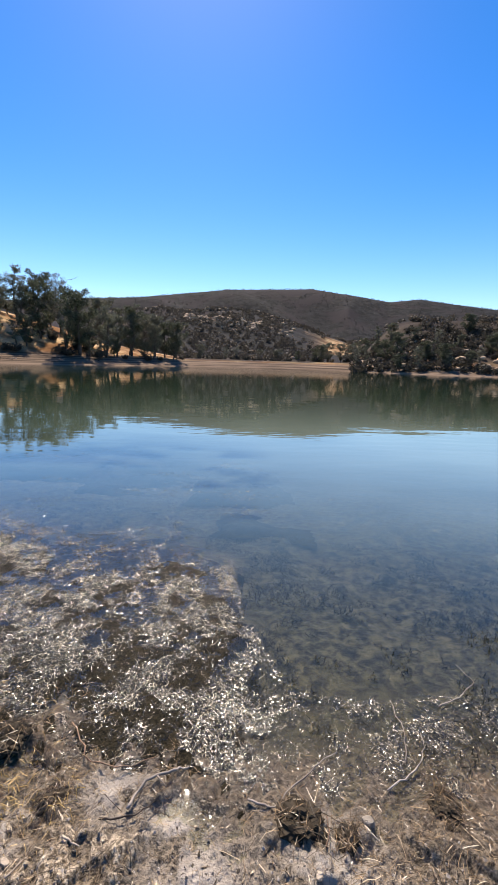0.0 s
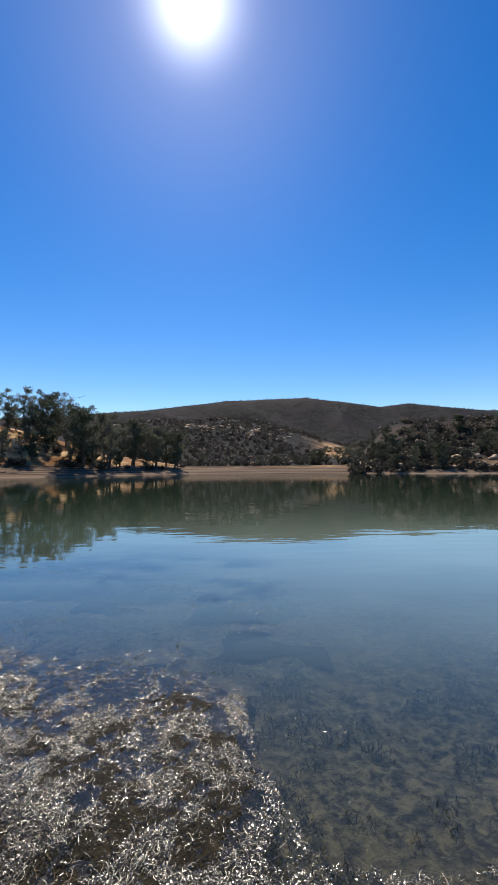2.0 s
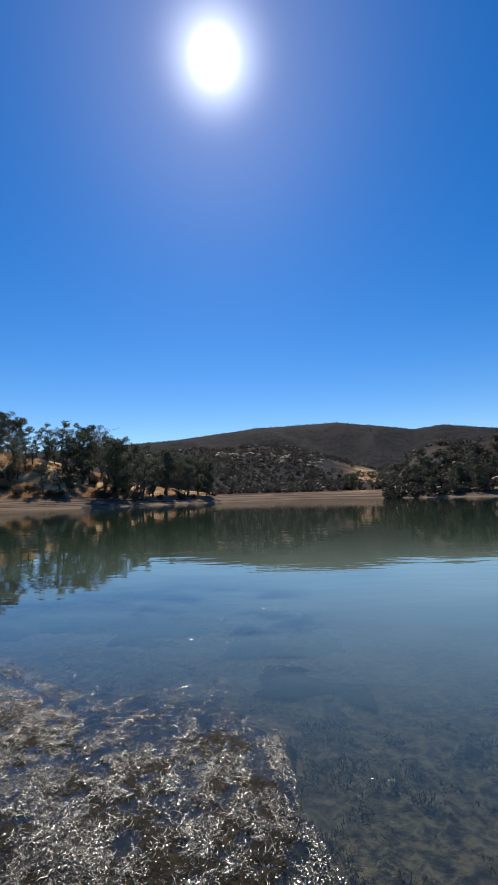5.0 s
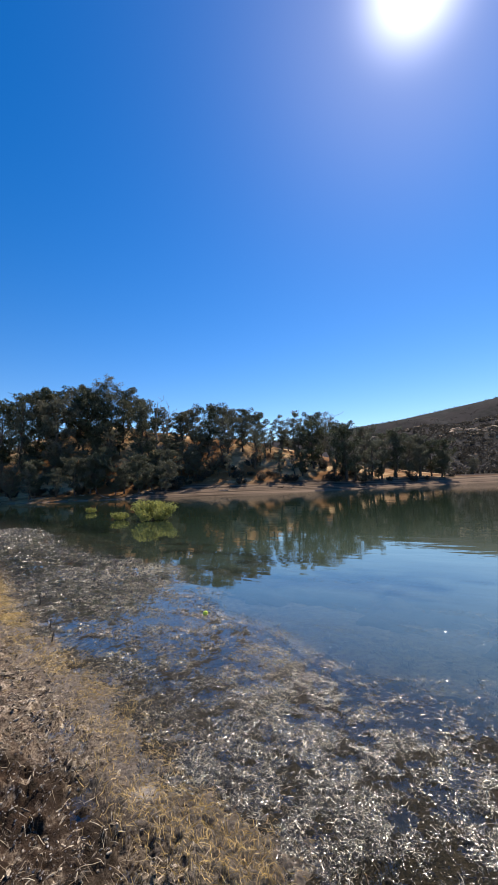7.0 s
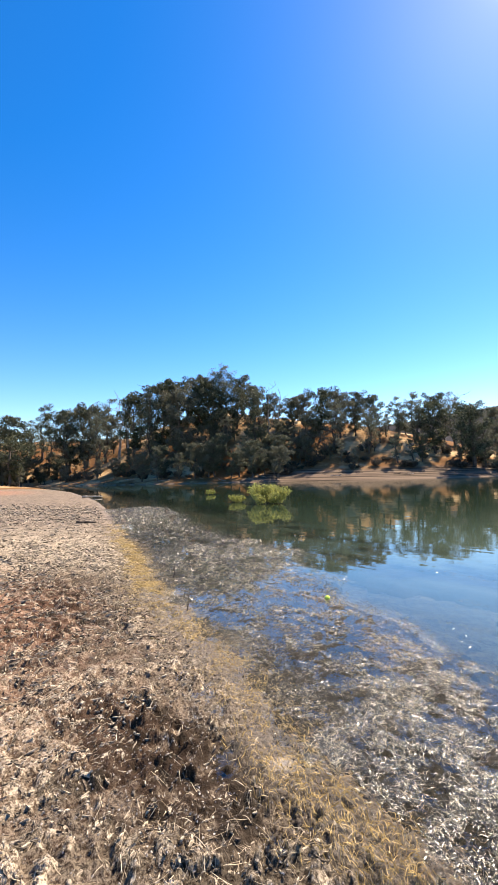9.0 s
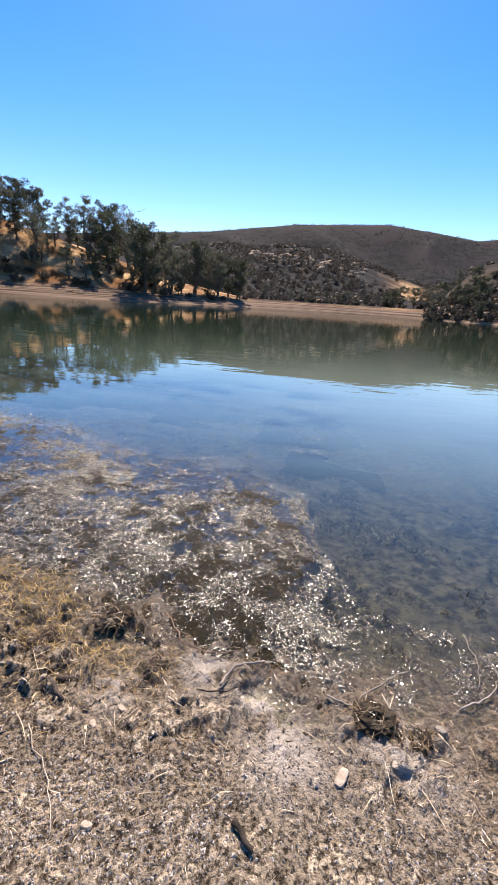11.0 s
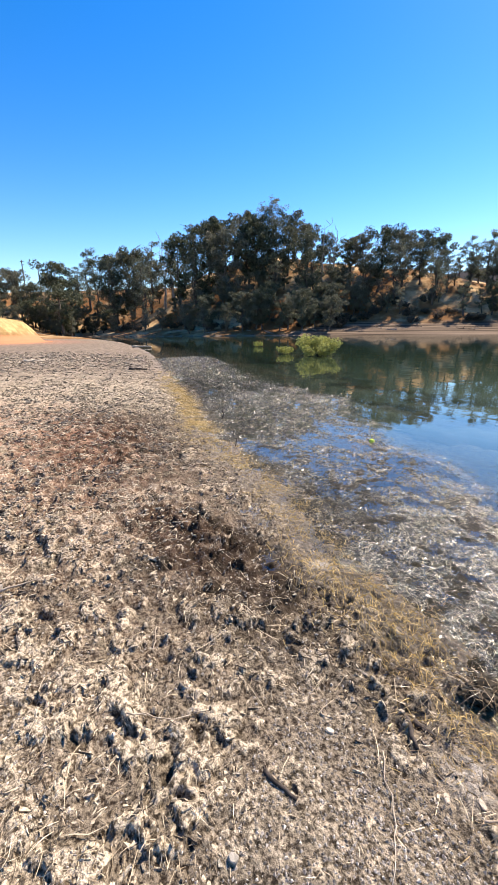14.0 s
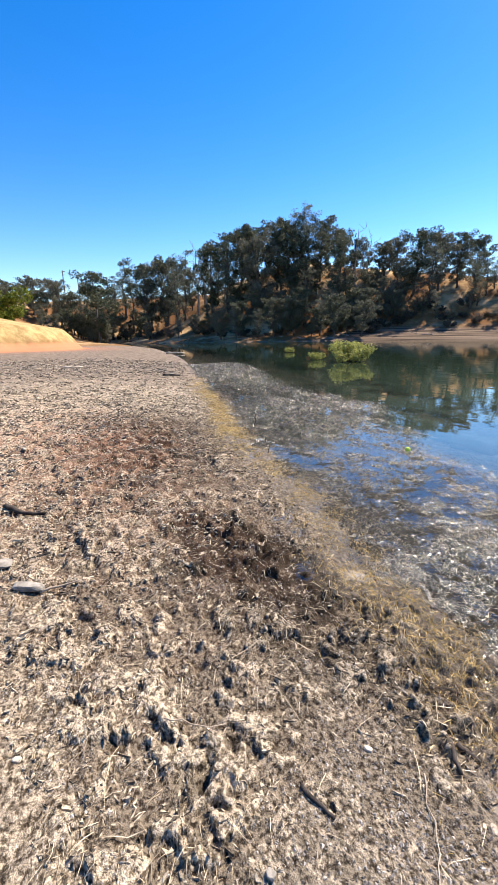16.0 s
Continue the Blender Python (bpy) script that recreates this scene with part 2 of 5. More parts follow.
GRASS = strand_material("yellow_grass", ((0.15, 0.10, 0.035), (0.50, 0.345, 0.105), (0.74, 0.55, 0.26)), 0.6, 0.4, 0.25)
# pale third colour: bleached tan bits, and glints painted into the colour
WEED_PALE_GLINTS = strand_material("wet_weed_pale_glints", ((0.012, 0.011, 0.005), (0.04, 0.033, 0.016), (0.38, 0.32, 0.20)), 0.24, 0.9, 0.0, (0.64, 0.80))
# for the added glint facets; the pale share is painted glint
GLINT_FACET = strand_material("glint_facets", ((0.018, 0.016, 0.007), (0.03, 0.025, 0.012), (0.36, 0.31, 0.22)), 0.24, 1.0, 0.0, (0.62, 0.75))
# pale share of dark strands: white sun glints painted as colour
NEAR_WEED_GLINTS = strand_material("sodden_weed_glints", ((0.008, 0.0075, 0.0035), (0.022, 0.019, 0.009), (0.40, 0.345, 0.245)), 0.23, 1.0, 0.0, (0.76, 0.86))
SUNK_WEED = strand_material("sunken_weed", ((0.012, 0.011, 0.006), (0.03, 0.026, 0.013), (0.09, 0.075, 0.04)), 0.6, 0.3)
PALE_STONE = stone_material("pale_stone", (0.17, 0.15, 0.125), (0.37, 0.335, 0.285))
HILL_STONE = stone_material("hill_stone", (0.34, 0.235, 0.15), (0.60, 0.45, 0.31), 0.6)
FELT = stone_material("ball_felt", (0.50, 0.60, 0.05), (0.66, 0.78, 0.12), 150)

# ---- plan of the place ----
NEAR_SHORE = [(-150, 30), (-95, 22.5), (-60, 17.5), (-38, 12.6), (-27, 9.7), (-18.3, 6.9), (-11.8, 4.75), (-8.2, 3.65), (-5.8, 2.75), (-4.5, 2.38), (-3.7, 2.2), (-3.2, 2.12), (-2.8, 2.06), (-2.4, 1.9),
              (-1.9, 1.68), (-1.4, 1.62), (-0.98, 1.52), (-0.4, 1.33), (0.1, 1.25), (1.0, 1.26), (2.5, 1.1), (6, 0.3), (16, -4), (60, -30), (220, -70)]
FAR_SHORE = [(220, -70), (190, 20), (120, 80), (78, 92), (57, 98), (46, 102), (37, 109), (26, 117), (11, 127), (-5, 128), (-20, 121), (-32, 101), (-40, 90), (-48, 83),
             (-56, 77), (-65, 72), (-75, 64), (-86, 56), (-101, 47), (-117, 40), (-150, 30)]


def smooth(v, lo, hi):
    t = np.clip((v - lo) / (hi - lo), 0, 1)
    return t * t * (3 - 2 * t)


def hash2(ix, iy, seed):
    h = (ix.astype(np.int64) * 374761393 + iy.astype(np.int64) * 668265263 + seed * 974711) & 0x7FFFFFFF
    h = ((h ^ (h >> 13)) * 1274126177) & 0x7FFFFFFF
    return ((h ^ (h >> 16)) & 0xFFFF) / 65535.0


def vnoise(x, y, scale, seed=0):
    """Smooth noise from 0 to 1 with cells of 1 / scale metres."""
    x, y = np.asarray(x, float) * scale + 500.0, np.asarray(y, float) * scale + 500.0
    ix, iy = np.floor(x), np.floor(y)
    fx, fy = x - ix, y - iy
    fx, fy = fx * fx * (3 - 2 * fx), fy * fy * (3 - 2 * fy)
    a, b = hash2(ix, iy, seed), hash2(ix + 1, iy, seed)
    c, d = hash2(ix, iy + 1, seed), hash2(ix + 1, iy + 1, seed)
    return (a * (1 - fx) + b * fx) * (1 - fy) + (c * (1 - fx) + d * fx) * fy


def fbm(x, y, scale, octaves=4, seed=0):
    total, amp, norm = 0.0, 1.0, 0.0
    for o in range(octaves):
        total, norm = total + amp * vnoise(x, y, scale * 2.03 ** o, seed + 17 * o), norm + amp
        amp *= 0.5
    return total / norm


def line_distance(x, y, line):
    best = np.full(np.shape(x), 1e9)
    for (ax, ay), (bx, by) in zip(line[:-1], line[1:]):
        dx, dy = bx - ax, by - ay
        t = np.clip(((x - ax) * dx + (y - ay) * dy) / (dx * dx + dy * dy), 0, 1)
        best = np.minimum(best, np.hypot(x - ax - t * dx, y - ay - t * dy))
    return best


def in_lake(x, y):
    loop, inside = NEAR_SHORE + FAR_SHORE[1:], np.zeros(np.shape(x), bool)
    for (ax, ay), (bx, by) in zip(loop, loop[1:] + loop[:1]):
        if ay != by:
            inside ^= ((ay > y) != (by > y)) & (x < (bx - ax) * (y - ay) / (by - ay) + ax)
    return inside


def shore(x, y):
    """Distance to the waterline, positive on land, and whether the far shore is the nearer one."""
    n, f = line_distance(x, y, NEAR_SHORE), line_distance(x, y, FAR_SHORE)
    wob = 0.10 * (vnoise(x, y, 1.3, 5) - 0.5) + 0.07 * (vnoise(x, y, 4.0, 6) - 0.5)
    d = np.minimum(n, f) * np.where(in_lake(x, y), -1, 1) + wob
    return d, smooth(n - f, -6.0, 6.0)


# footprints and holes in the mud: x, y, radius
HOLES = [(-1.74, .37, .075), (-1.42, .15, .05), (-1.31, .35, .06), (-1.22, .22, .06), (-1.27, .49, .055), (-2.17, .37, .06), (-2.4, .84, .07), (-1.64, 1.1, .07), (-3.16, 1.37, .09),
         (-2.38, .53, .06), (-1.53, -.02, .04), (-1.03, .49, .03), (-2.73, .11, .05), (-1.95, .95, .06), (-2.1, 1.2, .06)]


def az_of(x, y):
    return np.degrees(np.arctan2(x, y))


def curve(v, pairs):
    return np.interp(v, [p[0] for p in pairs], [p[1] for p in pairs])


def dryness(x, y, s):
    """Where the mud has dried to a pale crust."""
    return smooth(s + 1.5 * (fbm(x, y, 0.9, 3, 31) - 0.5) - 0.5 * np.exp(-(((x + 3.0) / 1.6) ** 2)), 0.45, 1.45)


def shaded_flakes(x, y, s):
    """Where a raised pale crust lies on the dark mud, with shade painted between the clods: 0 to 1."""
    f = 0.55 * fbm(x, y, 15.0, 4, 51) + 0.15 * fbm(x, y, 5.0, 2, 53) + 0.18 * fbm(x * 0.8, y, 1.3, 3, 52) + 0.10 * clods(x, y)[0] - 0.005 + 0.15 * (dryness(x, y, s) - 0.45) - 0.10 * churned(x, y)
    # crust thinned off the small clods' tops, as shade put into the colour
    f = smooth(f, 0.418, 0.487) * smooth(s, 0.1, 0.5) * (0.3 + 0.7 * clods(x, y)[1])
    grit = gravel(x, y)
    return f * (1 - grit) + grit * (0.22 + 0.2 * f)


def gravel(x, y):
    """Where the beach is fine grey grit instead of crust: 0 to 1."""
    return smooth(x + 1.5 - 0.69 * (0.9 - y) + 0.25 * (fbm(x, y, 2.5, 3, 55) - 0.5) + 1.3 * (fbm(x, y, 0.6, 2, 56) - 0.5) * smooth(-y, -0.2, 1.0), -0.15, 0.2) * smooth(-y, -1.05, -0.7)


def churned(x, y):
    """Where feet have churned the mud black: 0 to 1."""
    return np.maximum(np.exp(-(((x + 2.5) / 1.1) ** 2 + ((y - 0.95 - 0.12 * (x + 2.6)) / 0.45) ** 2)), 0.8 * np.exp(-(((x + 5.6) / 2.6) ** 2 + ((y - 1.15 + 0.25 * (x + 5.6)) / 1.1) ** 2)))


def mound_of(x, y):
    """Over 0 on the cut mound of dry grass at the end of the beach."""
    return 1.0 - np.hypot((x + 62) / 20.0, (y + 13) / 21.5) + 0.10 * (fbm(x, y, 0.2, 3, 3) - 0.5)


def spurs(x, y):
    """Gullies between the spurs of the far ridge: 0 on a spur, 1 in a gully."""
    a = 14.0 * np.arctan2(x, y) + 2.2 * (fbm(x, y, 0.006, 3, 13) - 0.5) + 0.004 * np.hypot(x, y)
    return np.abs(np.sin(a)) * (0.6 + 0.4 * fbm(x, y, 0.015, 3, 15))


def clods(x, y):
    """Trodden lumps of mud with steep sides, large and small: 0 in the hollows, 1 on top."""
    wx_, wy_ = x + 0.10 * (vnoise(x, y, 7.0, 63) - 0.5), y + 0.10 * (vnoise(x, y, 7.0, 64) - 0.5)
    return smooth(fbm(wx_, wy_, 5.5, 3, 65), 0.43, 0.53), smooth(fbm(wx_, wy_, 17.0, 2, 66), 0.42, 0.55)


def height(x, y, detail=True):
    x, y = np.asarray(x, float), np.asarray(y, float)
    s, far = shore(x, y)
    d, az = np.hypot(x, y), az_of(x, y)
    # near side: a flat beach, and the cut mound of dry grass at its far end
    land = np.maximum(s, 0)
    near = 0.055 * np.minimum(land, 5) + 0.020 * np.clip(land - 5, 0, 70) + 0.10 * np.clip(land - 75, 0, 60)
    near = near + 2.5 * smooth(mound_of(x, y), 0.0, 0.15) + 1.3 * smooth(mound_of(x, y), 0.1, 0.5)
    near = near + (7 * smooth(-x, 95, 135) + 16 * smooth(-x, 130, 220)) * smooth(land, 2, 45)
    # far side: bare bank, then hills
    bank = (0.22 * np.minimum(land, 9) + 0.12 * np.clip(land - 9, 0, 8)) * (1 - 0.15 * smooth(az, -13, -7) * (1 - smooth(az, 12, 16)))
    crest = curve(az, ((-95, 9), (-86, 9), (-79, 11), (-72, 15), (-60, 19), (-53, 20), (-45, 17), (-36, 14), (-30, 11), (-24, 8), (-20, 4.5), (-14, 2), (-9, 0)))
    hill = crest * smooth(land, 7, 42) * (0.9 + 0.25 * fbm(x, y, 0.05, 3, 8))
    fe = curve(az, ((-40, 2.2), (-25, 4.4), (-19, 5.9), (-14, 6.5), (-8, 6.9), (-4, 7.0), (1, 6.5), (6, 5.3), (10, 3.9), (13, 3.0), (17, 3.4), (24, 4.5), (40, 4.5)))
    front = np.maximum(390 * np.tan(np.radians(fe)) - 2, 0) * smooth(d, 165, 400) * (0.80 + 0.40 * fbm(x, y, 0.014, 5, 11))
    right = 17 * smooth(az, 12.5, 20) * smooth(land, 3, 75) * (0.85 + 0.3 * fbm(x, y, 0.03, 3, 12))
    ridge_el = curve(az, ((-95, 2.0), (-60, 3.0), (-35, 5.4), (-21, 6.85), (-14.4, 7.45), (-8, 8.35), (-3, 8.95), (2, 9.12), (8, 9.25), (13, 8.5), (17.8, 7.65), (21.3, 7.9), (25, 7.25), (29.7, 6.5), (36, 6.0), (60, 4), (95, 2)))
    ridge = (900 * np.tan(np.radians(ridge_el)) + 1.5) * smooth(d, 430, 900) * (1 - 0.5 * smooth(d, 950, 2400)) * (1 - 0.42 * spurs(x, y) * smooth(-d, -870, -560))
    hills = np.where(az < 100, np.maximum(np.maximum(front, ridge), np.maximum(right, hill)), 0) * (np.abs(az) < 100)
    far_h = bank + hills + 0.5 * (fbm(x, y, 0.15, 3, 14) - 0.5) * smooth(land, 1, 10)
    z = near * (1 - far) + far_h * far
    z = z + 6 * smooth(d, 300, 900) * (np.abs(az) >= 95)
    # the bed of the lake
    out = np.maximum(-s, 0)
    bed = -(0.055 * np.minimum(out, 1.6) + 0.085 * np.clip(out - 1.6, 0, 3) + 0.16 * np.clip(out - 4.6, 0, 14)) * (1 - far) - 0.3 * np.minimum(out, 8) * far
    z = np.where(s >= 0, z, bed)
    if detail:
        close = smooth(-d, -24, -11) * (1 - far)
        rough_ = smooth(s, -0.28, 0.14) * close
        patch = 0.35 + 0.65 * smooth(fbm(x, y, 1.4, 3, 41), 0.38, 0.58)
        clod = np.abs(fbm(x, y, 9.0, 3, 21) - 0.5) * 2
        grit = gravel(x, y)
        big, small = clods(x, y)
        trod = rough_ * (0.30 + 0.70 * patch) * (0.72 + 0.85 * churned(x, y) - 0.45 * dryness(x, y, s) * smooth(d, 5.0, 2.0)) * (1 - 0.78 * grit)
        z = z + trod * (0.030 * (big - 0.6) + 0.015 * (small - 0.5) * (0.45 + 0.55 * big) + 0.035 * (clod - 0.3) + 0.055 * np.abs(fbm(x, y, 26.0, 2, 22) - 0.5))
        z = z + close * smooth(s, 0.1, 0.5) * 0.05 * (fbm(x, y, 1.2, 2, 23) - 0.5)
        z = z + close * smooth(-s, 0.1, 1.0) * 0.09 * (fbm(x, y, 3.0, 4, 24) - 0.55)
        wob1, wob2 = fbm(x, y, 14.0, 3, 61), fbm(x, y, 14.0, 3, 62)
        z = z + close * 0.025 * shaded_flakes(x, y, s) * (1 - 0.8 * grit)
        for hx, hy, hr in HOLES:
            q = np.hypot(x - hx + 0.14 * (wob1 - 0.5), (y - hy + 0.14 * (wob2 - 0.5)) * 1.3) / (0.62 * hr)
            z = z - close * 0.026 * np.exp(-(q ** 2)) + close * 0.006 * np.exp(-((q - 1.35) ** 2) * 9)
    return z


def weed_reach(x):
    """How far the floating weed reaches out from the waterline."""
    return curve(x, ((-25, 2.5), (-19, 2.8), (-12, 2.4), (-9, 2.5), (-6.3, 3.0), (-4.9, 2.4), (-3.7, 2.1), (-2.8, 1.85), (-1.8, 1.5), (-1.2, 1.5), (-0.5, 1.95), (-0.15, 1.6), (0.03, 0.75), (0.25, 0.32), (0.6, 0.28), (1.3, 0.35), (3, 0.4)))


def weed_zone(x, y, s):
    """Where weed grows up to the surface: 0 to 1, fading outwards."""
    o = -s
    return smooth(weed_reach(x + 0.55 * (fbm(x, y, 1.9, 3, 109) - 0.5)) - o + 0.8 * (fbm(x, y, 1.6, 3, 84) - 0.5), -0.25, 0.55) * smooth(o, -0.22, 0.02)


def weed_top(x, y, s):
    """Height of the lumpy top of the weed; over 0 it lies out of the water."""
    lump = 0.75 * (fbm(x, y, 5.0, 3, 85) - 0.5) + 0.4 * (fbm(x, y, 13.0, 2, 98) - 0.5)
    fine = fbm(x, y, 26.0, 2, 92) - 0.5
    z = -0.066 - 0.016 * smooth(-x, 1.8, 3.6) + 0.064 * weed_zone(x, y, s) + 0.09 * lump + 0.045 * fine + 0.016 * smooth(s, -0.9, 0.0)
    return np.minimum(z, 0.005 + 0.22 * np.maximum(z - 0.005, 0))


def drowned(x, y, s):
    """Where weed stands under water without reaching the surface: 0 to 1."""
    return smooth(fbm(x * 0.55, y, 1.8, 5, 105), 0.44, 0.62) * smooth(-x, -0.9, 0.2) * smooth(-s, 1.3, 2.4) * smooth(s, -7.0, -4.5)


def mat_top(x, y, s):
    """Top of the weed, drowned or not; it runs out into the bed of the lake."""
    bed = height(x, y, False)
    low_weed = bed + (-0.05 - bed) * 0.85 * drowned(x, y, s) + 0.07 * (fbm(x, y, 5.0, 3, 85) - 0.5) * np.minimum(-8 * bed, 1)
    z = bed + (weed_top(x, y, s) - bed) * smooth(weed_zone(x, y, s), 0.0, 0.35)
    return np.where(s > -0.02, weed_top(x, y, s), np.maximum(np.maximum(z, low_weed), bed - 0.03))


def raft(x, y, s):
    """Small loose rafts of weed further out."""
    return smooth(fbm(x * 0.4, y, 2.4, 3, 86), 0.63, 0.68) * smooth(-s, 0.6, 1.2) * smooth(s, -6.5, -3.5) * smooth(-x, -2.2, -0.8)


def polar_sheet(centre, radii, angles):
    a, r = np.meshgrid(np.radians(angles), radii)
    x, y = centre[0] + r * np.sin(a), centre[1] + r * np.cos(a)
    nr, na = r.shape
    i = np.arange(nr * na).reshape(nr, na)
    j = np.roll(i, -1, axis=1)
    return x.ravel(), y.ravel(), np.stack([i[:-1], j[:-1], j[1:], i[1:]], -1).reshape(-1, 4)


def mesh_of(name, verts, faces, material, attributes=(), smooth_shade=True):
    me = bpy.data.meshes.new(name)
    verts, faces = np.asarray(verts, np.float32), np.asarray(faces, np.int32)
    k = faces.shape[1]
    me.vertices.add(len(verts)), me.loops.add(faces.size), me.polygons.add(len(faces))
    me.vertices.foreach_set("co", verts.ravel())
    me.loops.foreach_set("vertex_index", faces.ravel())
    me.polygons.foreach_set("loop_start", np.arange(0, faces.size, k, dtype=np.int32))
    me.polygons.foreach_set("use_smooth", np.full(len(faces), smooth_shade))
    for key, values in attributes:
        me.attributes.new(key, "FLOAT", "POINT").data.foreach_set("value", np.asarray(values, np.float32))
    me.update(calc_edges=True)
    me.validate()
    me.materials.append(material)
    return me


# ---- ground and water ----
radii = [0.002, 0.18]
while radii[-1] < 2600:
    r = radii[-1]
    radii.append(r + (max(0.008, 0.0052 * r) if r < 10 else (0.008 * r if r < 24 else 0.02 * r)))
angles = np.concatenate([np.arange(-97, 40, 0.29), np.arange(40, 263, 3.0)])
CENTRE = (-0.15, -0.05)
gx, gy, gf = polar_sheet(CENTRE, radii, angles)
gz = height(gx, gy)
gs, gfar = shore(gx, gy)
gd, gaz = np.hypot(gx, gy), az_of(gx, gy)
brush = np.maximum(smooth(gd, 150, 190) * smooth(gaz, -22, -16), smooth(gd, 170, 260)) * np.where(np.abs(gaz) < 97, 1, 0.3)
brush = np.maximum(brush, smooth(gaz, -12, -8) * smooth(gs, 9, 15) * (np.abs(gaz) < 60) * 0.9)
brush = np.maximum(brush, smooth(gaz, 13, 18) * smooth(gs, 6, 14) * 0.8)
tan_gap = np.maximum(np.exp(-(((gaz - 11.8) / 2.2) ** 2)) * smooth(gd, 225, 250) * (1 - smooth(gd, 330, 370)), np.exp(-(((gaz - 10.8) / 1.5) ** 2)) * (1 - smooth(gd, 150, 180)))
brush = brush * (1 - 0.95 * tan_gap)
mound = smooth(mound_of(gx, gy), -0.06, 0.0)
gfar = np.maximum(np.maximum(gfar, mound), smooth(-gx, 78, 92))
gs_m = np.where(mound > 0.02, 8 + 30 * smooth(gz, 0.9, 1.7), np.where(gx < -80, np.maximum(gs, 14 * (gs > 0)), gs))
silt = np.clip(sum(np.exp(-(((gx - a) / b) ** 2 + ((gy - c) / b) ** 2)) for a, c, b in ((-.43, 1.2, .12), (-.22, 1.10, .08), (-.1, .94, .13), (-1.95, 1.5, .07), (.3, 1.0, .15), (-.75, 1.05, .1))), 0, 1)
red = np.maximum(np.exp(-(((gx + 6.0) / 3.0) ** 2 + ((gy - 0.3) / 1.4) ** 2)), smooth(mound_of(gx, gy), -0.35, 0.0) * 1.6) * 0.55
seen = (gaz > -96) & (gaz < 60) & (gy > -0.9)
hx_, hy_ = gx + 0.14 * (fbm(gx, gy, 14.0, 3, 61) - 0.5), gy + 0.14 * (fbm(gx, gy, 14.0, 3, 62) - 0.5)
# painted shade: darkens the inside of each footprint hole
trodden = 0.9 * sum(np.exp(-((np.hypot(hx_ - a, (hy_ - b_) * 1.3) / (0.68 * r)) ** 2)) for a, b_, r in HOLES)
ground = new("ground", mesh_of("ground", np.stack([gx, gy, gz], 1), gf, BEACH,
             (("shore", gs_m), ("shaded_flake", np.where(seen, shaded_flakes(gx, gy, gs), 0.5 * smooth(gs, 0.1, 0.5))), ("churn_hole_shade", np.maximum(1.5 * churned(gx, gy), trodden)), ("red", red), ("brush", brush), ("silt", silt), ("mat", np.maximum(weed_zone(gx, gy, gs), smooth(drowned(gx, gy, gs), 0.0, 0.12))), ("reach", gd), ("mound", smooth(mound_of(gx, gy), 0.0, 0.03) * smooth(gz, 1.2, 1.6)))))
ground.data.materials.append(HILL)
ground.data.polygons.foreach_set("material_index", (gfar[gf].mean(axis=1) > 0.5).astype(np.int32))
tagged(ground, "trampled drying mud beach, bare banks and golden hills", "ground", kind="structure")

wr = [0.9]
while wr[-1] < 330:
    wr.append(wr[-1] * 1.022)
wx, wy, wf = polar_sheet((0, 0), wr, np.concatenate([np.arange(-97, 45, 0.8), np.arange(45, 263, 4.0)]))
ws, _ = shore(wx, wy)
keep = (ws[wf] < 0.5).any(axis=1)
wf = wf[keep]
used = np.unique(wf)
index = np.zeros(len(wx), np.int64)
index[used] = np.arange(len(used))
water = new("water", mesh_of("water", np.stack([wx, wy, np.zeros_like(wx)], 1)[used], index[wf], WATER, (("depth", np.clip(-mat_top(wx, wy, ws), 0.0, np.maximum(-height(wx, wy, False), 0.0))[used]), ("cloud", ((0.42 * np.exp(-(((wx - 2.5) / 10.0) ** 2) - ((wy - 6.0) / 9.0) ** 2) + 0.58 * np.exp(-(((wx - 4.2) / 4.2) ** 2) - ((wy - 6.0) / 5.0) ** 2)) * smooth(-ws, 0.9, 3.0) * (0.75 + 0.5 * fbm(wx, wy, 0.7, 3, 91)))[used]))))
tagged(water, "calm greenish lake water mirroring trees and sky", "water", kind="structure")

# ---- builders ----


def part(name, bm, material, parent, label="", smooth_shade=False):
    me = bpy.data.meshes.new(name)
    if smooth_shade:
        for f in bm.faces:
            f.smooth = True
    bm.to_mesh(me)
    bm.free()
    me.materials.append(material)
    ob = new(name, me)
    ob.parent = parent
    if label:
        tagged(ob, label)
    return ob


def tube(bm, points, radii_, sides=6):
    """A tapering limb along points."""
    rings = []
    for i, p in enumerate(points):
        a, b = points[max(i - 1, 0)], points[min(i + 1, len(points) - 1)]
        way = (b - a).normalized()
        side = way.cross(Vector((0.31, 0.87, 0.12))).normalized()
        up = side.cross(way)
        rings.append([bm.verts.new(p + radii_[i] * (math.cos(t) * side + math.sin(t) * up)) for t in (2 * math.pi * k / sides for k in range(sides))])
    for a, b in zip(rings[:-1], rings[1:]):
        for k in range(sides):
            bm.faces.new((a[k], a[(k + 1) % sides], b[(k + 1) % sides], b[k]))
    bm.faces.new(rings[0][::-1])
    bm.faces.new(rings[-1])


def bent(rng, start, end, wobble, steps=5):
    pts = []
    for i in range(steps + 1):
        t = i / steps
        p = start.lerp(end, t)
        w = wobble * math.sin(math.pi * t) if i else 0
        pts.append(p + Vector((rng.uniform(-w, w), rng.uniform(-w, w), rng.uniform(-w, w) * 0.5)))
    return pts


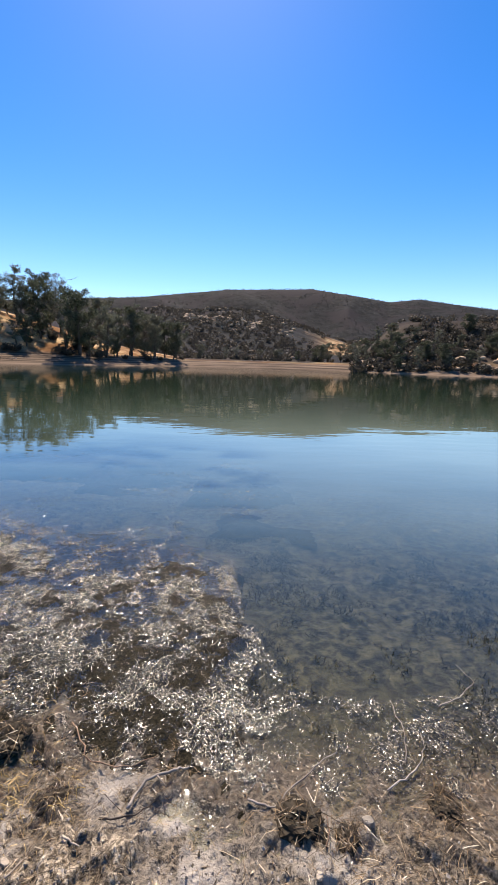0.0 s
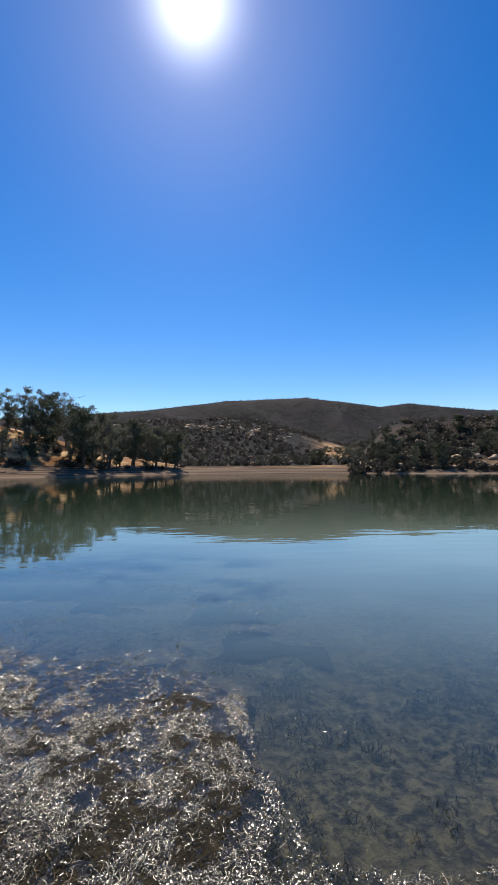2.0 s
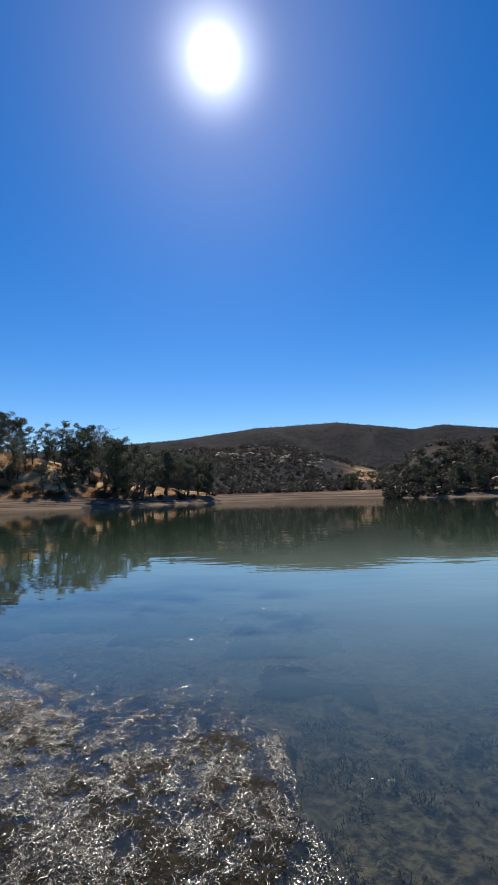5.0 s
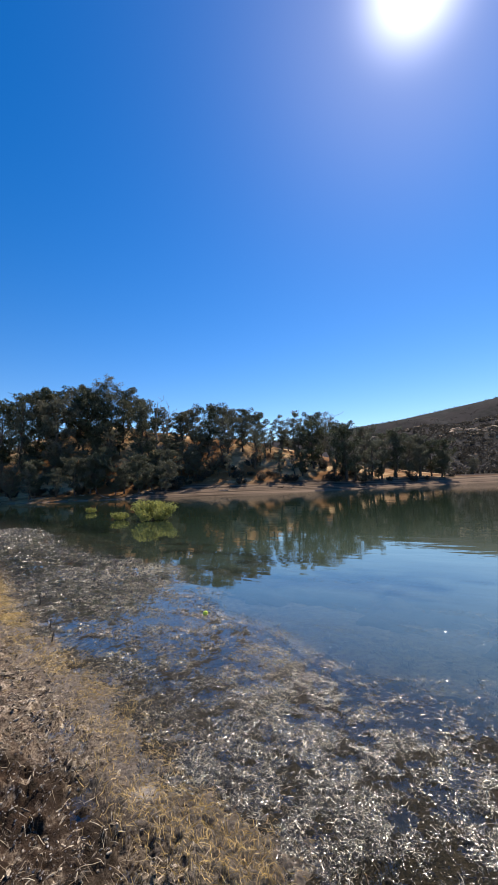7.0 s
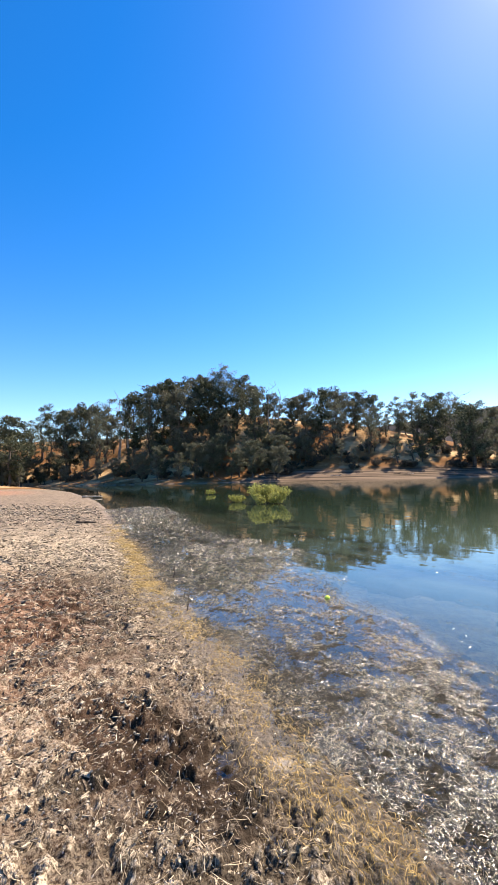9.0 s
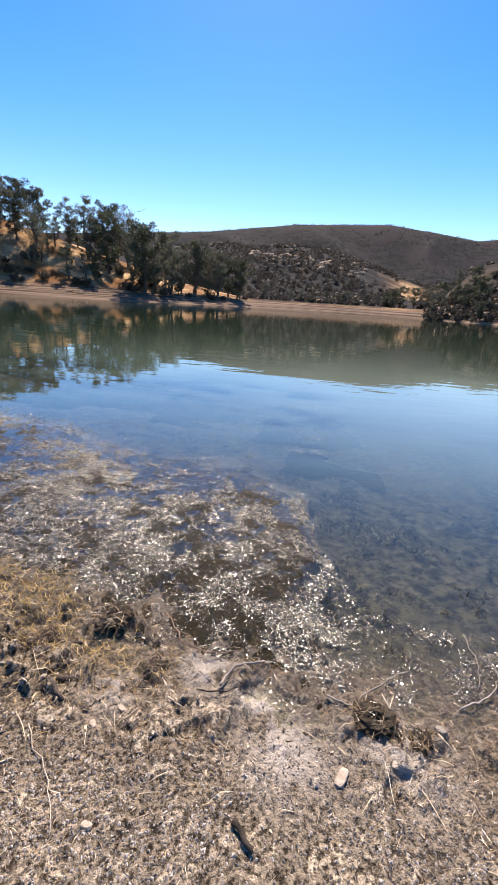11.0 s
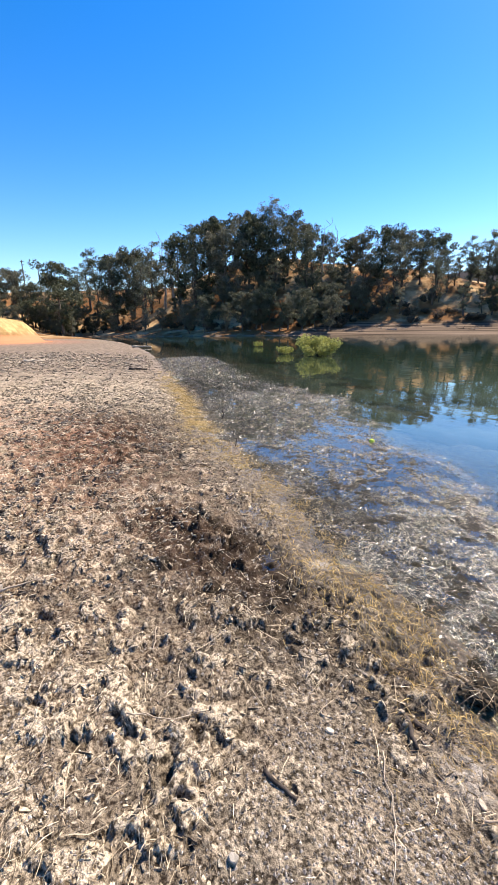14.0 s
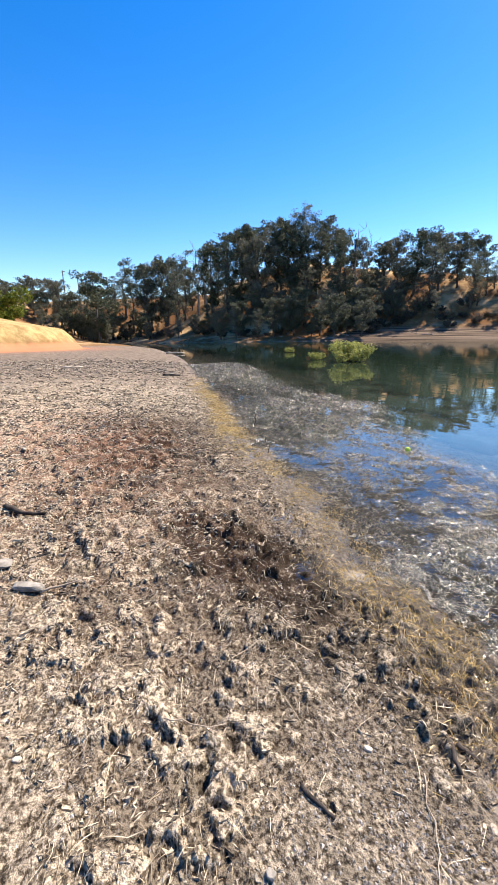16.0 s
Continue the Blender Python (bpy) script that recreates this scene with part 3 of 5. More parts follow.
def leaf_cloud(rng, clumps, count, leaf, flat=1.0):
    """Many small three-cornered leaf sprays round clump centres (x, y, z, radius): verts, faces."""
    c = np.array(clumps)
    pick = rng.integers(0, len(c), count)
    v = rng.normal(size=(count, 3))
    v /= np.linalg.norm(v, axis=1, keepdims=True)
    rad = c[pick, 3] * rng.uniform(0.2, 1.0, count) ** 0.6
    p = c[pick, :3] + v * rad[:, None] * np.array([1, 1, flat])
    u = rng.normal(size=(count, 3))
    u /= np.linalg.norm(u, axis=1, keepdims=True)
    w = np.cross(u, rng.normal(size=(count, 3)))
    w /= np.linalg.norm(w, axis=1, keepdims=True)
    size = leaf * rng.uniform(0.6, 1.4, count)[:, None]
    u, w = u * size, w * size * 0.8
    return np.stack([p - u, p + w, p + u], 1).reshape(-1, 3), np.arange(count * 3).reshape(-1, 3)


def cloud_part(name, verts, faces, material, parent, label=""):
    ob = new(name, mesh_of(name, verts, faces, material, smooth_shade=False))
    ob.parent = parent
    return tagged(ob, label) if label else ob


def tree(kind, seed, tall, spread, material, leaves, leaf, label, bare=False, stems=1, lean=0.0, low=0.3, clump=1.0):
    """A tree 'tall' metres high with its foot at the origin."""
    rng = random.Random(seed)
    root = new(kind)
    bm = bmesh.new()
    clumps = []
    for s in range(stems):
        ang = rng.uniform(0, 6.28)
        tip = Vector((math.cos(ang) * lean * tall, math.sin(ang) * lean * tall, tall * (0.93 if s == 0 else rng.uniform(0.7, 0.9))))
        foot = Vector((0.15 * s * math.cos(ang), 0.15 * s * math.sin(ang), -0.4))
        pts = bent(rng, foot, tip, 0.05 * tall, 8)
        r0 = 0.022 * tall / (1 + 0.3 * (stems - 1)) + 0.03
        tube(bm, pts, [r0 * (1 - 0.88 * i / 8) for i in range(9)], 7)
        limbs = rng.randint(14, 18) if not bare else 11
        for k in range(limbs):
            t = low + (0.97 - low) * (k + rng.random()) / limbs
            i = min(int(t * 8), 7)
            base = pts[i].lerp(pts[i + 1], t * 8 - i)
            a = k * 2.4 + rng.uniform(-0.5, 0.5)
            profile = math.sin(math.pi * min(max((t - low * 0.6) / (1.12 - low * 0.6), 0.05), 1)) ** 0.7
            reach = spread * profile * rng.uniform(0.6, 1.1)
            end = base + Vector((math.cos(a) * reach, math.sin(a) * reach, reach * rng.uniform(0.15, 0.7)))
            arm = bent(rng, base, end, 0.12 * reach, 4)
            tube(bm, arm, [max(0.45 * r0 * (1 - 0.8 * j / 4) * (1.1 - t), 0.018) for j in range(5)], 5)
            for tt in (0.4, 0.7, 1.0):
                q = base.lerp(end, tt)
                clumps.append((q.x + rng.uniform(-.4, .4), q.y + rng.uniform(-.4, .4), q.z + rng.uniform(-.2, .5), clump * rng.uniform(0.6, 1.15) * (0.6 + 0.4 * profile)))
                if bare or rng.random() < 0.5:
                    twig = q + Vector((rng.uniform(-1, 1), rng.uniform(-1, 1), rng.uniform(0.2, 1.0))) * reach * 0.35
                    tube(bm, [q, q.lerp(twig, 0.5) + Vector((0, 0, 0.05)), twig], [0.03, 0.022, 0.012], 4)
        clumps.append((tip.x, tip.y, tip.z, 0.8 * clump))
    part("trunk", bm, DEAD_WOOD if bare else BARK, root, "", True)
    if leaves:
        v, f = leaf_cloud(np.random.default_rng(seed), clumps, leaves, leaf, 0.8)
        cloud_part("crown", v, f, material, root)
    return tagged(root, label, "tree")


def ground_at(x, y):
    return float(height(np.array([x]), np.array([y]))[0])


def polar(az, d):
    return d * math.sin(radians(az)), d * math.cos(radians(az))


def shore_reach(az):
    """How far the far waterline lies in a direction."""
    d = np.arange(40, 260, 0.5)
    x, y = d * math.sin(radians(az)), d * math.cos(radians(az))
    s, f = shore(x, y)
    dry_ = (s > 0) & (f > 0.5)
    return float(d[np.argmax(dry_)]) if dry_.any() else 130.0


# ---- trees of the far shore ----
PROTOS = {
    "oak": [tree("oak_tree", 11 + i, 10.0, sp, OAK_LEAF, 6000, 0.17, "dark green live oak with a dense round crown on the slope", lean=ln, low=0.17, clump=1.0)
            for i, (sp, ln) in enumerate(((3.2, 0.05), (2.7, 0.14), (3.6, 0.08), (2.4, 0.03)))],
    "pine": [tree("pine_tree", 31 + i, 14.0, sp, PINE_LEAF, 4000, 0.155, "grey-green foothill pine with an open airy crown", lean=ln, low=0.18, clump=0.95, stems=st)
             for i, (sp, ln, st) in enumerate(((2.6, 0.06, 2), (2.2, 0.08, 1), (2.9, 0.07, 2)))],
    "dead": [tree("dead_tree", 51 + i, 9.0, 2.6, None, 0, 0.2, "leafless grey dead tree with forked bare limbs", bare=True, low=0.4) for i in range(2)],
}
PROTO_TALL = {"oak": 10.0, "pine": 14.0, "dead": 9.0}
rng = random.Random(5)
placed = {}


def plant(kind, x, y, tall, group):
    protos = PROTOS[kind]
    i = rng.randrange(len(protos))
    s = tall / PROTO_TALL[kind]
    m = Matrix.Translation((x, y, ground_at(x, y) - 0.1)) @ pose(0, 0, 0, 0, 0, rng.uniform(0, 360)) @ Matrix.Diagonal((s ** 0.8 * rng.uniform(0.9, 1.15), s ** 0.8 * rng.uniform(0.9, 1.15), s, 1))
    if (kind, i) not in placed:
        placed[(kind, i)] = ob = protos[i]
        ob.matrix_basis = m
    else:
        ob = copy_thing(protos[i], m)
        ob.scale = m.to_scale()
    return tagged(ob, group=group)


SKYLINE = ((-90, 7.2), (-87.3, 6.8), (-84, 6.0), (-80.2, 7.4), (-76.8, 9.3), (-73.5, 10.0), (-71.7, 10.6), (-69.4, 10.5), (-65.8, 11.2), (-63.3, 11.9), (-60.1, 13.1), (-57.3, 13.4), (-53.8, 14.8), (-51.5, 13.2),
           (-49.5, 12.3), (-47.4, 10.8), (-44, 10.5), (-40.7, 11.2), (-37.8, 11.0), (-33.8, 10.1), (-30.3, 9.8), (-28.4, 10.1), (-26.3, 9.2), (-23.8, 9.4), (-21.8, 7.7), (-18.7, 7.2), (-15.6, 6.8), (-12.5, 5.6), (-9.5, 4.8), (-8.3, 3.0))


def skyline_tree(az, el, kind, off):
    d = shore_reach(az) + off
    x, y = polar(az, d)
    top = 1.5 + d * math.tan(radians(el))
    plant(kind, x, y, min(max(1.06 * (top - ground_at(x, y)), 5.0), 23.0), "trees on the far hillside")


for az, el, kind in ((-53.9, 15.0, "pine"), (-57.3, 13.5, "oak"), (-60.1, 13.3, "oak"), (-63.2, 12.1, "pine"), (-65.8, 11.4, "oak"), (-69.4, 10.7, "pine"), (-71.7, 10.7, "oak"), (-73.5, 10.2, "oak"), (-76.8, 9.6, "pine"),
                     (-80.2, 7.7, "oak"), (-51.8, 13.3, "oak"), (-49.5, 12.4, "pine"), (-44.0, 10.6, "oak"), (-42.4, 11.0, "oak"), (-40.7, 11.3, "oak"), (-37.8, 11.1, "oak"), (-35.6, 10.6, "oak"), (-33.8, 10.2, "oak"),
                     (-30.4, 9.8, "pine"), (-28.3, 10.2, "pine"), (-26.2, 9.3, "oak"), (-23.8, 9.6, "pine"), (-55.5, 13.2, "oak"), (-46.4, 11.2, "pine"), (-47.8, 11.0, "oak"), (-15.5, 6.9, "pine"), (-18.7, 7.2, "oak"), (-12.6, 5.8, "oak"), (-10.2, 4.9, "oak"), (-21.8, 7.7, "oak"),  (-84.5, 6.6, "oak"), (-87.4, 6.9, "oak")):
    skyline_tree(az, el, kind, rng.uniform(24, 34) if -78 < az < -22 else rng.uniform(10, 22))
az = -90.0
while az < -8.5:
    skyline_tree(az, curve(az, SKYLINE) * rng.uniform(0.76, 0.97), "pine" if rng.random() < 0.45 else "oak", rng.uniform(18, 40) if az < -22 else rng.uniform(7, 18))
    az += rng.uniform(1.0, 1.8) if -66 < az < -25 else rng.uniform(1.2, 2.2)
for lo, hi, count, near_, deep, t0, t1, pine in ((-67, -42, 32, 8, 26, 5, 9.5, 0.5), (-66, -45, 12, 3, 8, 6.5, 10, 0.4), (-49, -39, 8, 9, 22, 5, 8, 0.5), (-80, -67, 12, 8, 24, 4, 7.5, 0.5), (-42, -21, 12, 11, 28, 4.5, 8, 0.5), (-21, -9, 4, 6, 12, 3.5, 5.5, 0.3), (-91, -78, 30, 10, 32, 6, 9.5, 0.1), (-82, -74, 12, 12, 30, 6, 9, 0.2)):
    for i in range(count):
        az = lo + (hi - lo) * (i + rng.uniform(0.1, 0.9)) / count
        d = shore_reach(az) + rng.uniform(near_, deep)
        plant("pine" if rng.random() < pine else "oak", *polar(az, d), rng.uniform(t0, t1), "trees on the far hillside")
for az, el, off in ((-67.6, 10.9, 30), (-47.3, 12.3, 24), (-45.8, 11.6, 26), (-66.6, 10.6, 26), (-23.4, 9.3, 22)):
    skyline_tree(az, el, "dead", off)
for i in range(34):
    az = 13.5 + 22 * (i + rng.uniform(0, 1)) / 34
    d = shore_reach(az) + rng.uniform(3, 45)
    plant("oak" if rng.random() < 0.72 else ("pine" if rng.random() < 0.6 else "dead"), *polar(az, d), rng.uniform(4.5, 8.0), "trees on the rocky shore")
for i in range(9):
    az = -7 + 19 * (i + rng.uniform(0, 1)) / 9
    plant("oak" if rng.random() < 0.7 else "pine", *polar(az, rng.uniform(150, 190)), rng.uniform(4.0, 6.5), "trees behind the dam")


for az, d, tall in ((9.6, 150, 6.0), (10.6, 156, 7.0), (12.2, 146, 6.5)):
    plant("oak", *polar(az, d), tall, "trees behind the dam")


def shrub(seed, material, count, blade, wide, tall, label, kind="shrub"):
    """A many-stemmed shrub with its foot at the origin."""
    r = random.Random(seed)
    root = new(kind)
    bm, clumps = bmesh.new(), []
    for i in range(16):
        a, out = r.uniform(0, 6.28), wide * 0.5 * math.sqrt(r.random())
        tip = Vector((math.cos(a) * out, math.sin(a) * out, tall * r.uniform(0.5, 0.95) * (1 - 0.3 * (2 * out / wide) ** 2)))
        tube(bm, bent(r, Vector((0.3 * tip.x, 0.3 * tip.y, -0.35)), tip, 0.06 * wide, 4), [0.02 * tall + 0.004 - 0.004 * tall * j for j in range(5)], 4)
        for t in (0.45, 0.7, 1.0):
            clumps.append((tip.x * (0.3 + 0.7 * t), tip.y * (0.3 + 0.7 * t), tip.z * t, 0.17 * (wide + tall) * 0.5 * r.uniform(0.7, 1.2)))
    part("brushwood", bm, BARK, root, "", True)
    v, f = leaf_cloud(np.random.default_rng(seed), clumps, count, blade, 0.85)
    v[:, 2] = np.maximum(v[:, 2], 0.02)
    cloud_part("foliage", v, f, material, root)
    return tagged(root, label, "shrub")


# understory on the far banks
under = [shrub(70 + i, SHRUB_LEAF, 750, 0.18, 3.0, 1.7, "dusty dark shrub under the trees on the bank") for i in range(3)]
first = [True, True, True]
for lo, hi, count, near_, deep in ((-68, -43, 24, 6, 18), (-80, -68, 10, 6, 20), (-54, -20, 44, 7, 28), (-20, -8, 5, 6, 12), (13, 36, 36, 2, 26), (-4, 11, 10, 20, 40)):
    for k in range(count):
        az = lo + (hi - lo) * (k + rng.random()) / count
        x, y = polar(az, shore_reach(az) + rng.uniform(near_, deep))
        i, sc = rng.randrange(3), rng.uniform(0.6, 1.4)
        m = Matrix.Translation((x, y, ground_at(x, y) - 0.05)) @ pose(0, 0, 0, 0, 0, rng.uniform(0, 360)) @ Matrix.Scale(sc, 4)
        if first[i]:
            first[i], ob = False, under[i]
            ob.matrix_basis = m
        else:
            ob = copy_thing(under[i], m)
            ob.scale = m.to_scale()
        tagged(ob, group="shrubs on the far bank")

# brush and boulders of the hills behind
g = np.random.default_rng(9)


def scatter(count, az0, az1, d0, d1):
    a, d = np.radians(g.uniform(az0, az1, count)), np.sqrt(g.uniform(d0 ** 2, d1 ** 2, count))
    x, y = d * np.sin(a), d * np.cos(a)
    return x, y, height(x, y, False), np.degrees(a), d


def brush_cover(name, count, az0, az1, d0, d1, r0, r1, per, label, gap=0.0, leaf=SHRUB_LEAF):
    x, y, z, a, d = scatter(count, az0, az1, d0, d1)
    keep_ = fbm(x, y, 0.03, 3, 71) > 0.40
    keep_ &= ~((np.abs(a - 11.3) < 1.5) & (d < 380) & (d > 150)) if gap else keep_
    x, y, z = x[keep_], y[keep_], z[keep_]
    r = g.uniform(r0, r1, len(x))
    clumps = np.stack([x, y, z + 0.55 * r, r], 1)
    v, f = leaf_cloud(g, clumps, len(x) * per, 1.0, 0.75)
    centre = v.reshape(-1, 3, 3).mean(axis=1, keepdims=True)
    size = (g.uniform(0.24, 0.5, len(f)) * (r0 + r1) * 0.5).reshape(-1, 1, 1)
    v = (centre + (v.reshape(-1, 3, 3) - centre) * size).reshape(-1, 3)
    ob = new(name, mesh_of(name, v, f, leaf, smooth_shade=False))
    return tagged(ob, label, "brush", kind="stuff")


brush_cover("hillside_brush", 3600, -24, 34, 165, 420, 1.0, 2.4, 36, "dark dense chaparral brush covering the rocky hillside", 1)
brush_cover("ridge_brush", 7500, -27, 36, 430, 890, 0.9, 2.0, 9, "dark scrub on the distant ridge", 0, RIDGE_LEAF)
brush_cover("shore_brush", 420, 14, 36, 116, 165, 0.8, 1.9, 55, "dark scrub between the trees of the rocky shore")


def boulder_field(name, spots, material, label):
    verts, faces = [], []
    ico = bmesh.new()
    bmesh.ops.create_icosphere(ico, subdivisions=2, radius=1.0)
    base = np.array([v.co for v in ico.verts])
    tri = np.array([[v.index for v in f.verts] for f in ico.faces])
    ico.free()
    for k, (x, y, z, r) in enumerate(spots):
        sq = g.uniform(0.65, 1.25, 3) * np.array([1, 1, 0.65])
        v = base * (1 + 0.35 * (np.sin(base @ g.normal(size=(3, 3)) * 2.2 + g.uniform(0, 6, 3)).mean(axis=1, keepdims=True)))
        verts.append(v * sq * r + np.array([x, y, z + 0.35 * r]))
        faces.append(tri + k * len(base))
    ob = new(name, mesh_of(name, np.concatenate(verts), np.concatenate(faces), material, smooth_shade=False))
    return tagged(ob, label, "boulders", kind="stuff")


spots = []
for az0, az1, d0, d1, count, r0, r1 in ((-20, 6, 230, 400, 300, 0.5, 1.8), (-15, -1, 300, 396, 260, 0.7, 2.0), (13, 34, 180, 390, 140, 0.5, 1.8), (-3, 12, 170, 215, 50, 0.5, 1.4), (14, 34, 117, 150, 60, 0.4, 1.2)):
    x, y, z, _, _ = scatter(count * 2, az0, az1, d0, d1)
    keep_ = fbm(x, y, 0.028, 2, 77) > 0.52
    spots += [(a, b, c, g.uniform(r0, r1)) for a, b, c, q in zip(x, y, z, keep_) if q]
for az, d, count in ((-13.2, 392, 12), (-12.0, 388, 10), (-6.2, 392, 12), (-5.3, 380, 10), (-3.8, 352, 10), (-1.5, 385, 9), (0.6, 392, 12), (4.5, 330, 9), (19.5, 330, 10), (25.5, 210, 10), (27.5, 190, 8)):
    for k in range(count):
        x, y = polar(az + g.normal() * 0.55, d + g.normal() * 9)
        spots.append((x, y, float(height(np.array([x]), np.array([y]), False)[0]), g.uniform(0.6, 1.7)))
boulder_field("hillside_boulders", spots, HILL_STONE, "pale weathered granite boulders scattered over the hillside")

# the broad green tree behind the mound, and the far poles
tree_ = tree("broadleaf_tree", 90, 12.0, 6.5, BROAD_LEAF, 26000, 0.23, "bright green broad-leaved tree behind the dry mound", low=0.06, clump=1.9)
x, y = polar(-92.6, 80)
tree_.matrix_basis = Matrix.Translation((x, y, ground_at(x, y) - 1.2)) @ Matrix.Diagonal((0.95, 0.95, 0.92, 1))


def utility_pole(x, y, top):
    z = ground_at(x, y)
    root = new("utility_pole")
    root.matrix_basis = pose(x, y, z, 0, 0, 25)
    bm = bmesh.new()
    tube(bm, [Vector((0, 0, -0.3)), Vector((0, 0, (top - z) * 0.5)), Vector((0, 0, top - z))], [0.22, 0.18, 0.14], 8)
    part("pole", bm, BARK, root, "", True)
    for dz, half in ((0.5, 1.3), (1.6, 0.8)):
        bm = bmesh.new()
        bmesh.ops.create_cube(bm, size=1, matrix=Matrix.Translation((0, 0.16, top - z - dz)) @ Matrix.Diagonal((2 * half, 0.14, 0.16, 1)))
        part("crossarm", bm, BARK, root)
    return tagged(root, "weathered wooden utility pole with crossarms behind the trees", "pole", "utility poles")


for az, d, el in ((-83.7, 175, 8.0), (-82.1, 185, 7.7)):
    x, y = polar(az, d)
    utility_pole(x, y, 1.5 + d * math.tan(radians(el)))


def fallen_limb(az, off, length, turn, radius, material, label):
    """A bare limb with two side branches lying on the bank."""
    x, y = polar(az, shore_reach(az) + off)
    root = new("fallen_limb")
    root.matrix_basis = pose(x, y, ground_at(x, y), 0, 0, turn)
    r = random.Random(int(abs(az) * 37 + off * 11))
    tip = Vector((math.cos(radians(turn)) * length, math.sin(radians(turn)) * length, 0))
    end = Vector((length, 0, ground_at(x + tip.x, y + tip.y) - ground_at(x, y) + radius))
    path = bent(r, Vector((0, 0, radius * 0.6)), end, 0.05 * length, 6)
    bm = bmesh.new()
    tube(bm, path, [radius * (1 - 0.1 * i) for i in range(7)], 7)
    part("limb", bm, material, root, "", True)
    for k in (2, 4):
        bm = bmesh.new()
        q = path[k]
        e = q + Vector((0.22 * length, r.choice((-1, 1)) * 0.2 * length, 0.16 * length))
        tube(bm, bent(r, q, e, 0.04 * length, 3), [radius * 0.45 * (1 - 0.2 * i) for i in range(4)], 5)
        part("branch", bm, material, root, "", True)
    return tagged(root, label, "fallen limb", "fallen limbs on the far bank")


wood = random.Random(61)
for lo, hi, count, o0, o1 in ((-81, -66, 13, 1.5, 9), (-66, -47, 12, 1.0, 9), (-42, -20, 7, 3, 9), (13, 33, 12, 0.5, 6)):
    for k in range(count):
        pale_ = wood.random() < 0.6
        fallen_limb(lo + (hi - lo) * (k + wood.random()) / count, wood.uniform(o0, o1), wood.uniform(1.6, 4.0), wood.uniform(-35, 65) + wood.choice((0, 180)), wood.uniform(0.05, 0.13), DEAD_WOOD if pale_ else DARK_WOOD,
                    "bleached grey fallen limb lying on the bare bank" if pale_ else "dark fallen limb lying on the bare bank")

# ---- in the water ----
willow = shrub(101, WILLOW_LEAF, 7500, 0.06, 2.9, 1.22, "bright yellow-green willow shrub standing in the lake", "willow_shrub")
willow.matrix_basis = pose(-17.7, 15.75, 0, 0, 0, 20) @ Matrix.Diagonal((1.0, 1.0, 0.88, 1))
low = shrub(102, WILLOW_LEAF, 1300, 0.055, 1.3, 0.65, "low yellow-green willow sprig standing in the lake", "willow_shrub")
low.matrix_basis = pose(-20.0, 15.3, 0, 0, 0, 80) @ Matrix.Diagonal((0.75, 0.75, 0.8, 1))
low2 = copy_thing(low, pose(-30.5, 20.6, 0, 0, 0, 10) @ Matrix.Scale(1.25, 4))
low2.scale = (0.6, 0.6, 0.8)

ball = new("ball")
ball.matrix_basis = pose(-3.72, 4.0, 0.012, 20, 30, 0)
bm = bmesh.new()
bmesh.ops.create_uvsphere(bm, u_segments=24, v_segments=14, radius=0.034)
part("felt", bm, FELT, ball, "", True)
bm = bmesh.new()
seam = [Vector((math.cos(t) * (1 - 0.28) + 0.28 * math.cos(3 * t), math.sin(t) * (1 - 0.28) - 0.28 * math.sin(3 * t), 0.9 * math.sin(2 * t))).normalized() * 0.0343 for t in np.linspace(0, 2 * math.pi, 49)]
tube(bm, seam, [0.0012] * 49, 4)
part("seam", bm, PALE_STONE, ball, "pale seam")
tagged(ball, "lime-yellow felt ball floating among the pond weed", "ball")


RED_STEM = bark_material("red_stem", (0.10, 0.062, 0.042), (0.28, 0.19, 0.13))


def stick(points, radius, material, label, name="stick", fork=0):
    """A worn stick along points (x, y, height over the ground or water)."""
    r = random.Random(int(abs(points[0][0]) * 997))
    ends = [Vector((x, y, max(ground_at(x, y), 0.0) + z)) for x, y, z in points]
    path = []
    for a, b in zip(ends[:-1], ends[1:]):
        path += bent(r, a, b, 0.06 * (b - a).length, 5)[(1 if path else 0):]
    bm = bmesh.new()
    n_ = len(path) - 1
    tube(bm, path, [radius * (1 - 0.45 * i / n_) * r.uniform(0.85, 1.15) for i in range(n_ + 1)], 7)
    for k in range(fork):
        q = path[n_ // 2 + k]
        e = q + (path[-1] - path[0]).cross(Vector((0, 0, 1))) * r.uniform(0.15, 0.3) + Vector((0, 0, radius))
        tube(bm, [q, q.lerp(e, 0.5), e], [radius * 0.6, radius * 0.5, radius * 0.3], 5)
    me = bpy.data.meshes.new(name)
    for f in bm.faces:
        f.smooth = True
    bm.to_mesh(me)
    bm.free()
    me.materials.append(material)
    return tagged(new(name, me), label, "stick", "sticks on the shore")


stick([(-0.36, 1.12, .012), (-0.32, 1.21, .03), (-0.23, 1.25, .03), (-0.18, 1.29, .012)], 0.006, DEAD_WOOD, "forked grey twig lying on the pale mud at the waterline", fork=1)
stick([(-0.69, 1.47, .012), (-0.54, 1.28, .02), (-0.39, 1.27, .02), (-0.30, 1.33, .012)], 0.003, RED_STEM, "long reddish root curving along the waterline")
stick([(-0.44, 1.08, .008), (-0.33, 1.10, .012), (-0.27, 1.16, .01)], 0.003, DARK_WOOD, "thin dark stem beside the forked twig")
stick([(0.28, 1.01, .01), (0.30, 1.06, .02), (0.30, 1.12, .012)], 0.003, RED_STEM, "reddish stem over a clump of dead weed")
stick([(-0.53, 1.02, .01), (-0.47, 1.0, .01)], 0.004, PALE_WOOD, "short pale stem on damp mud")
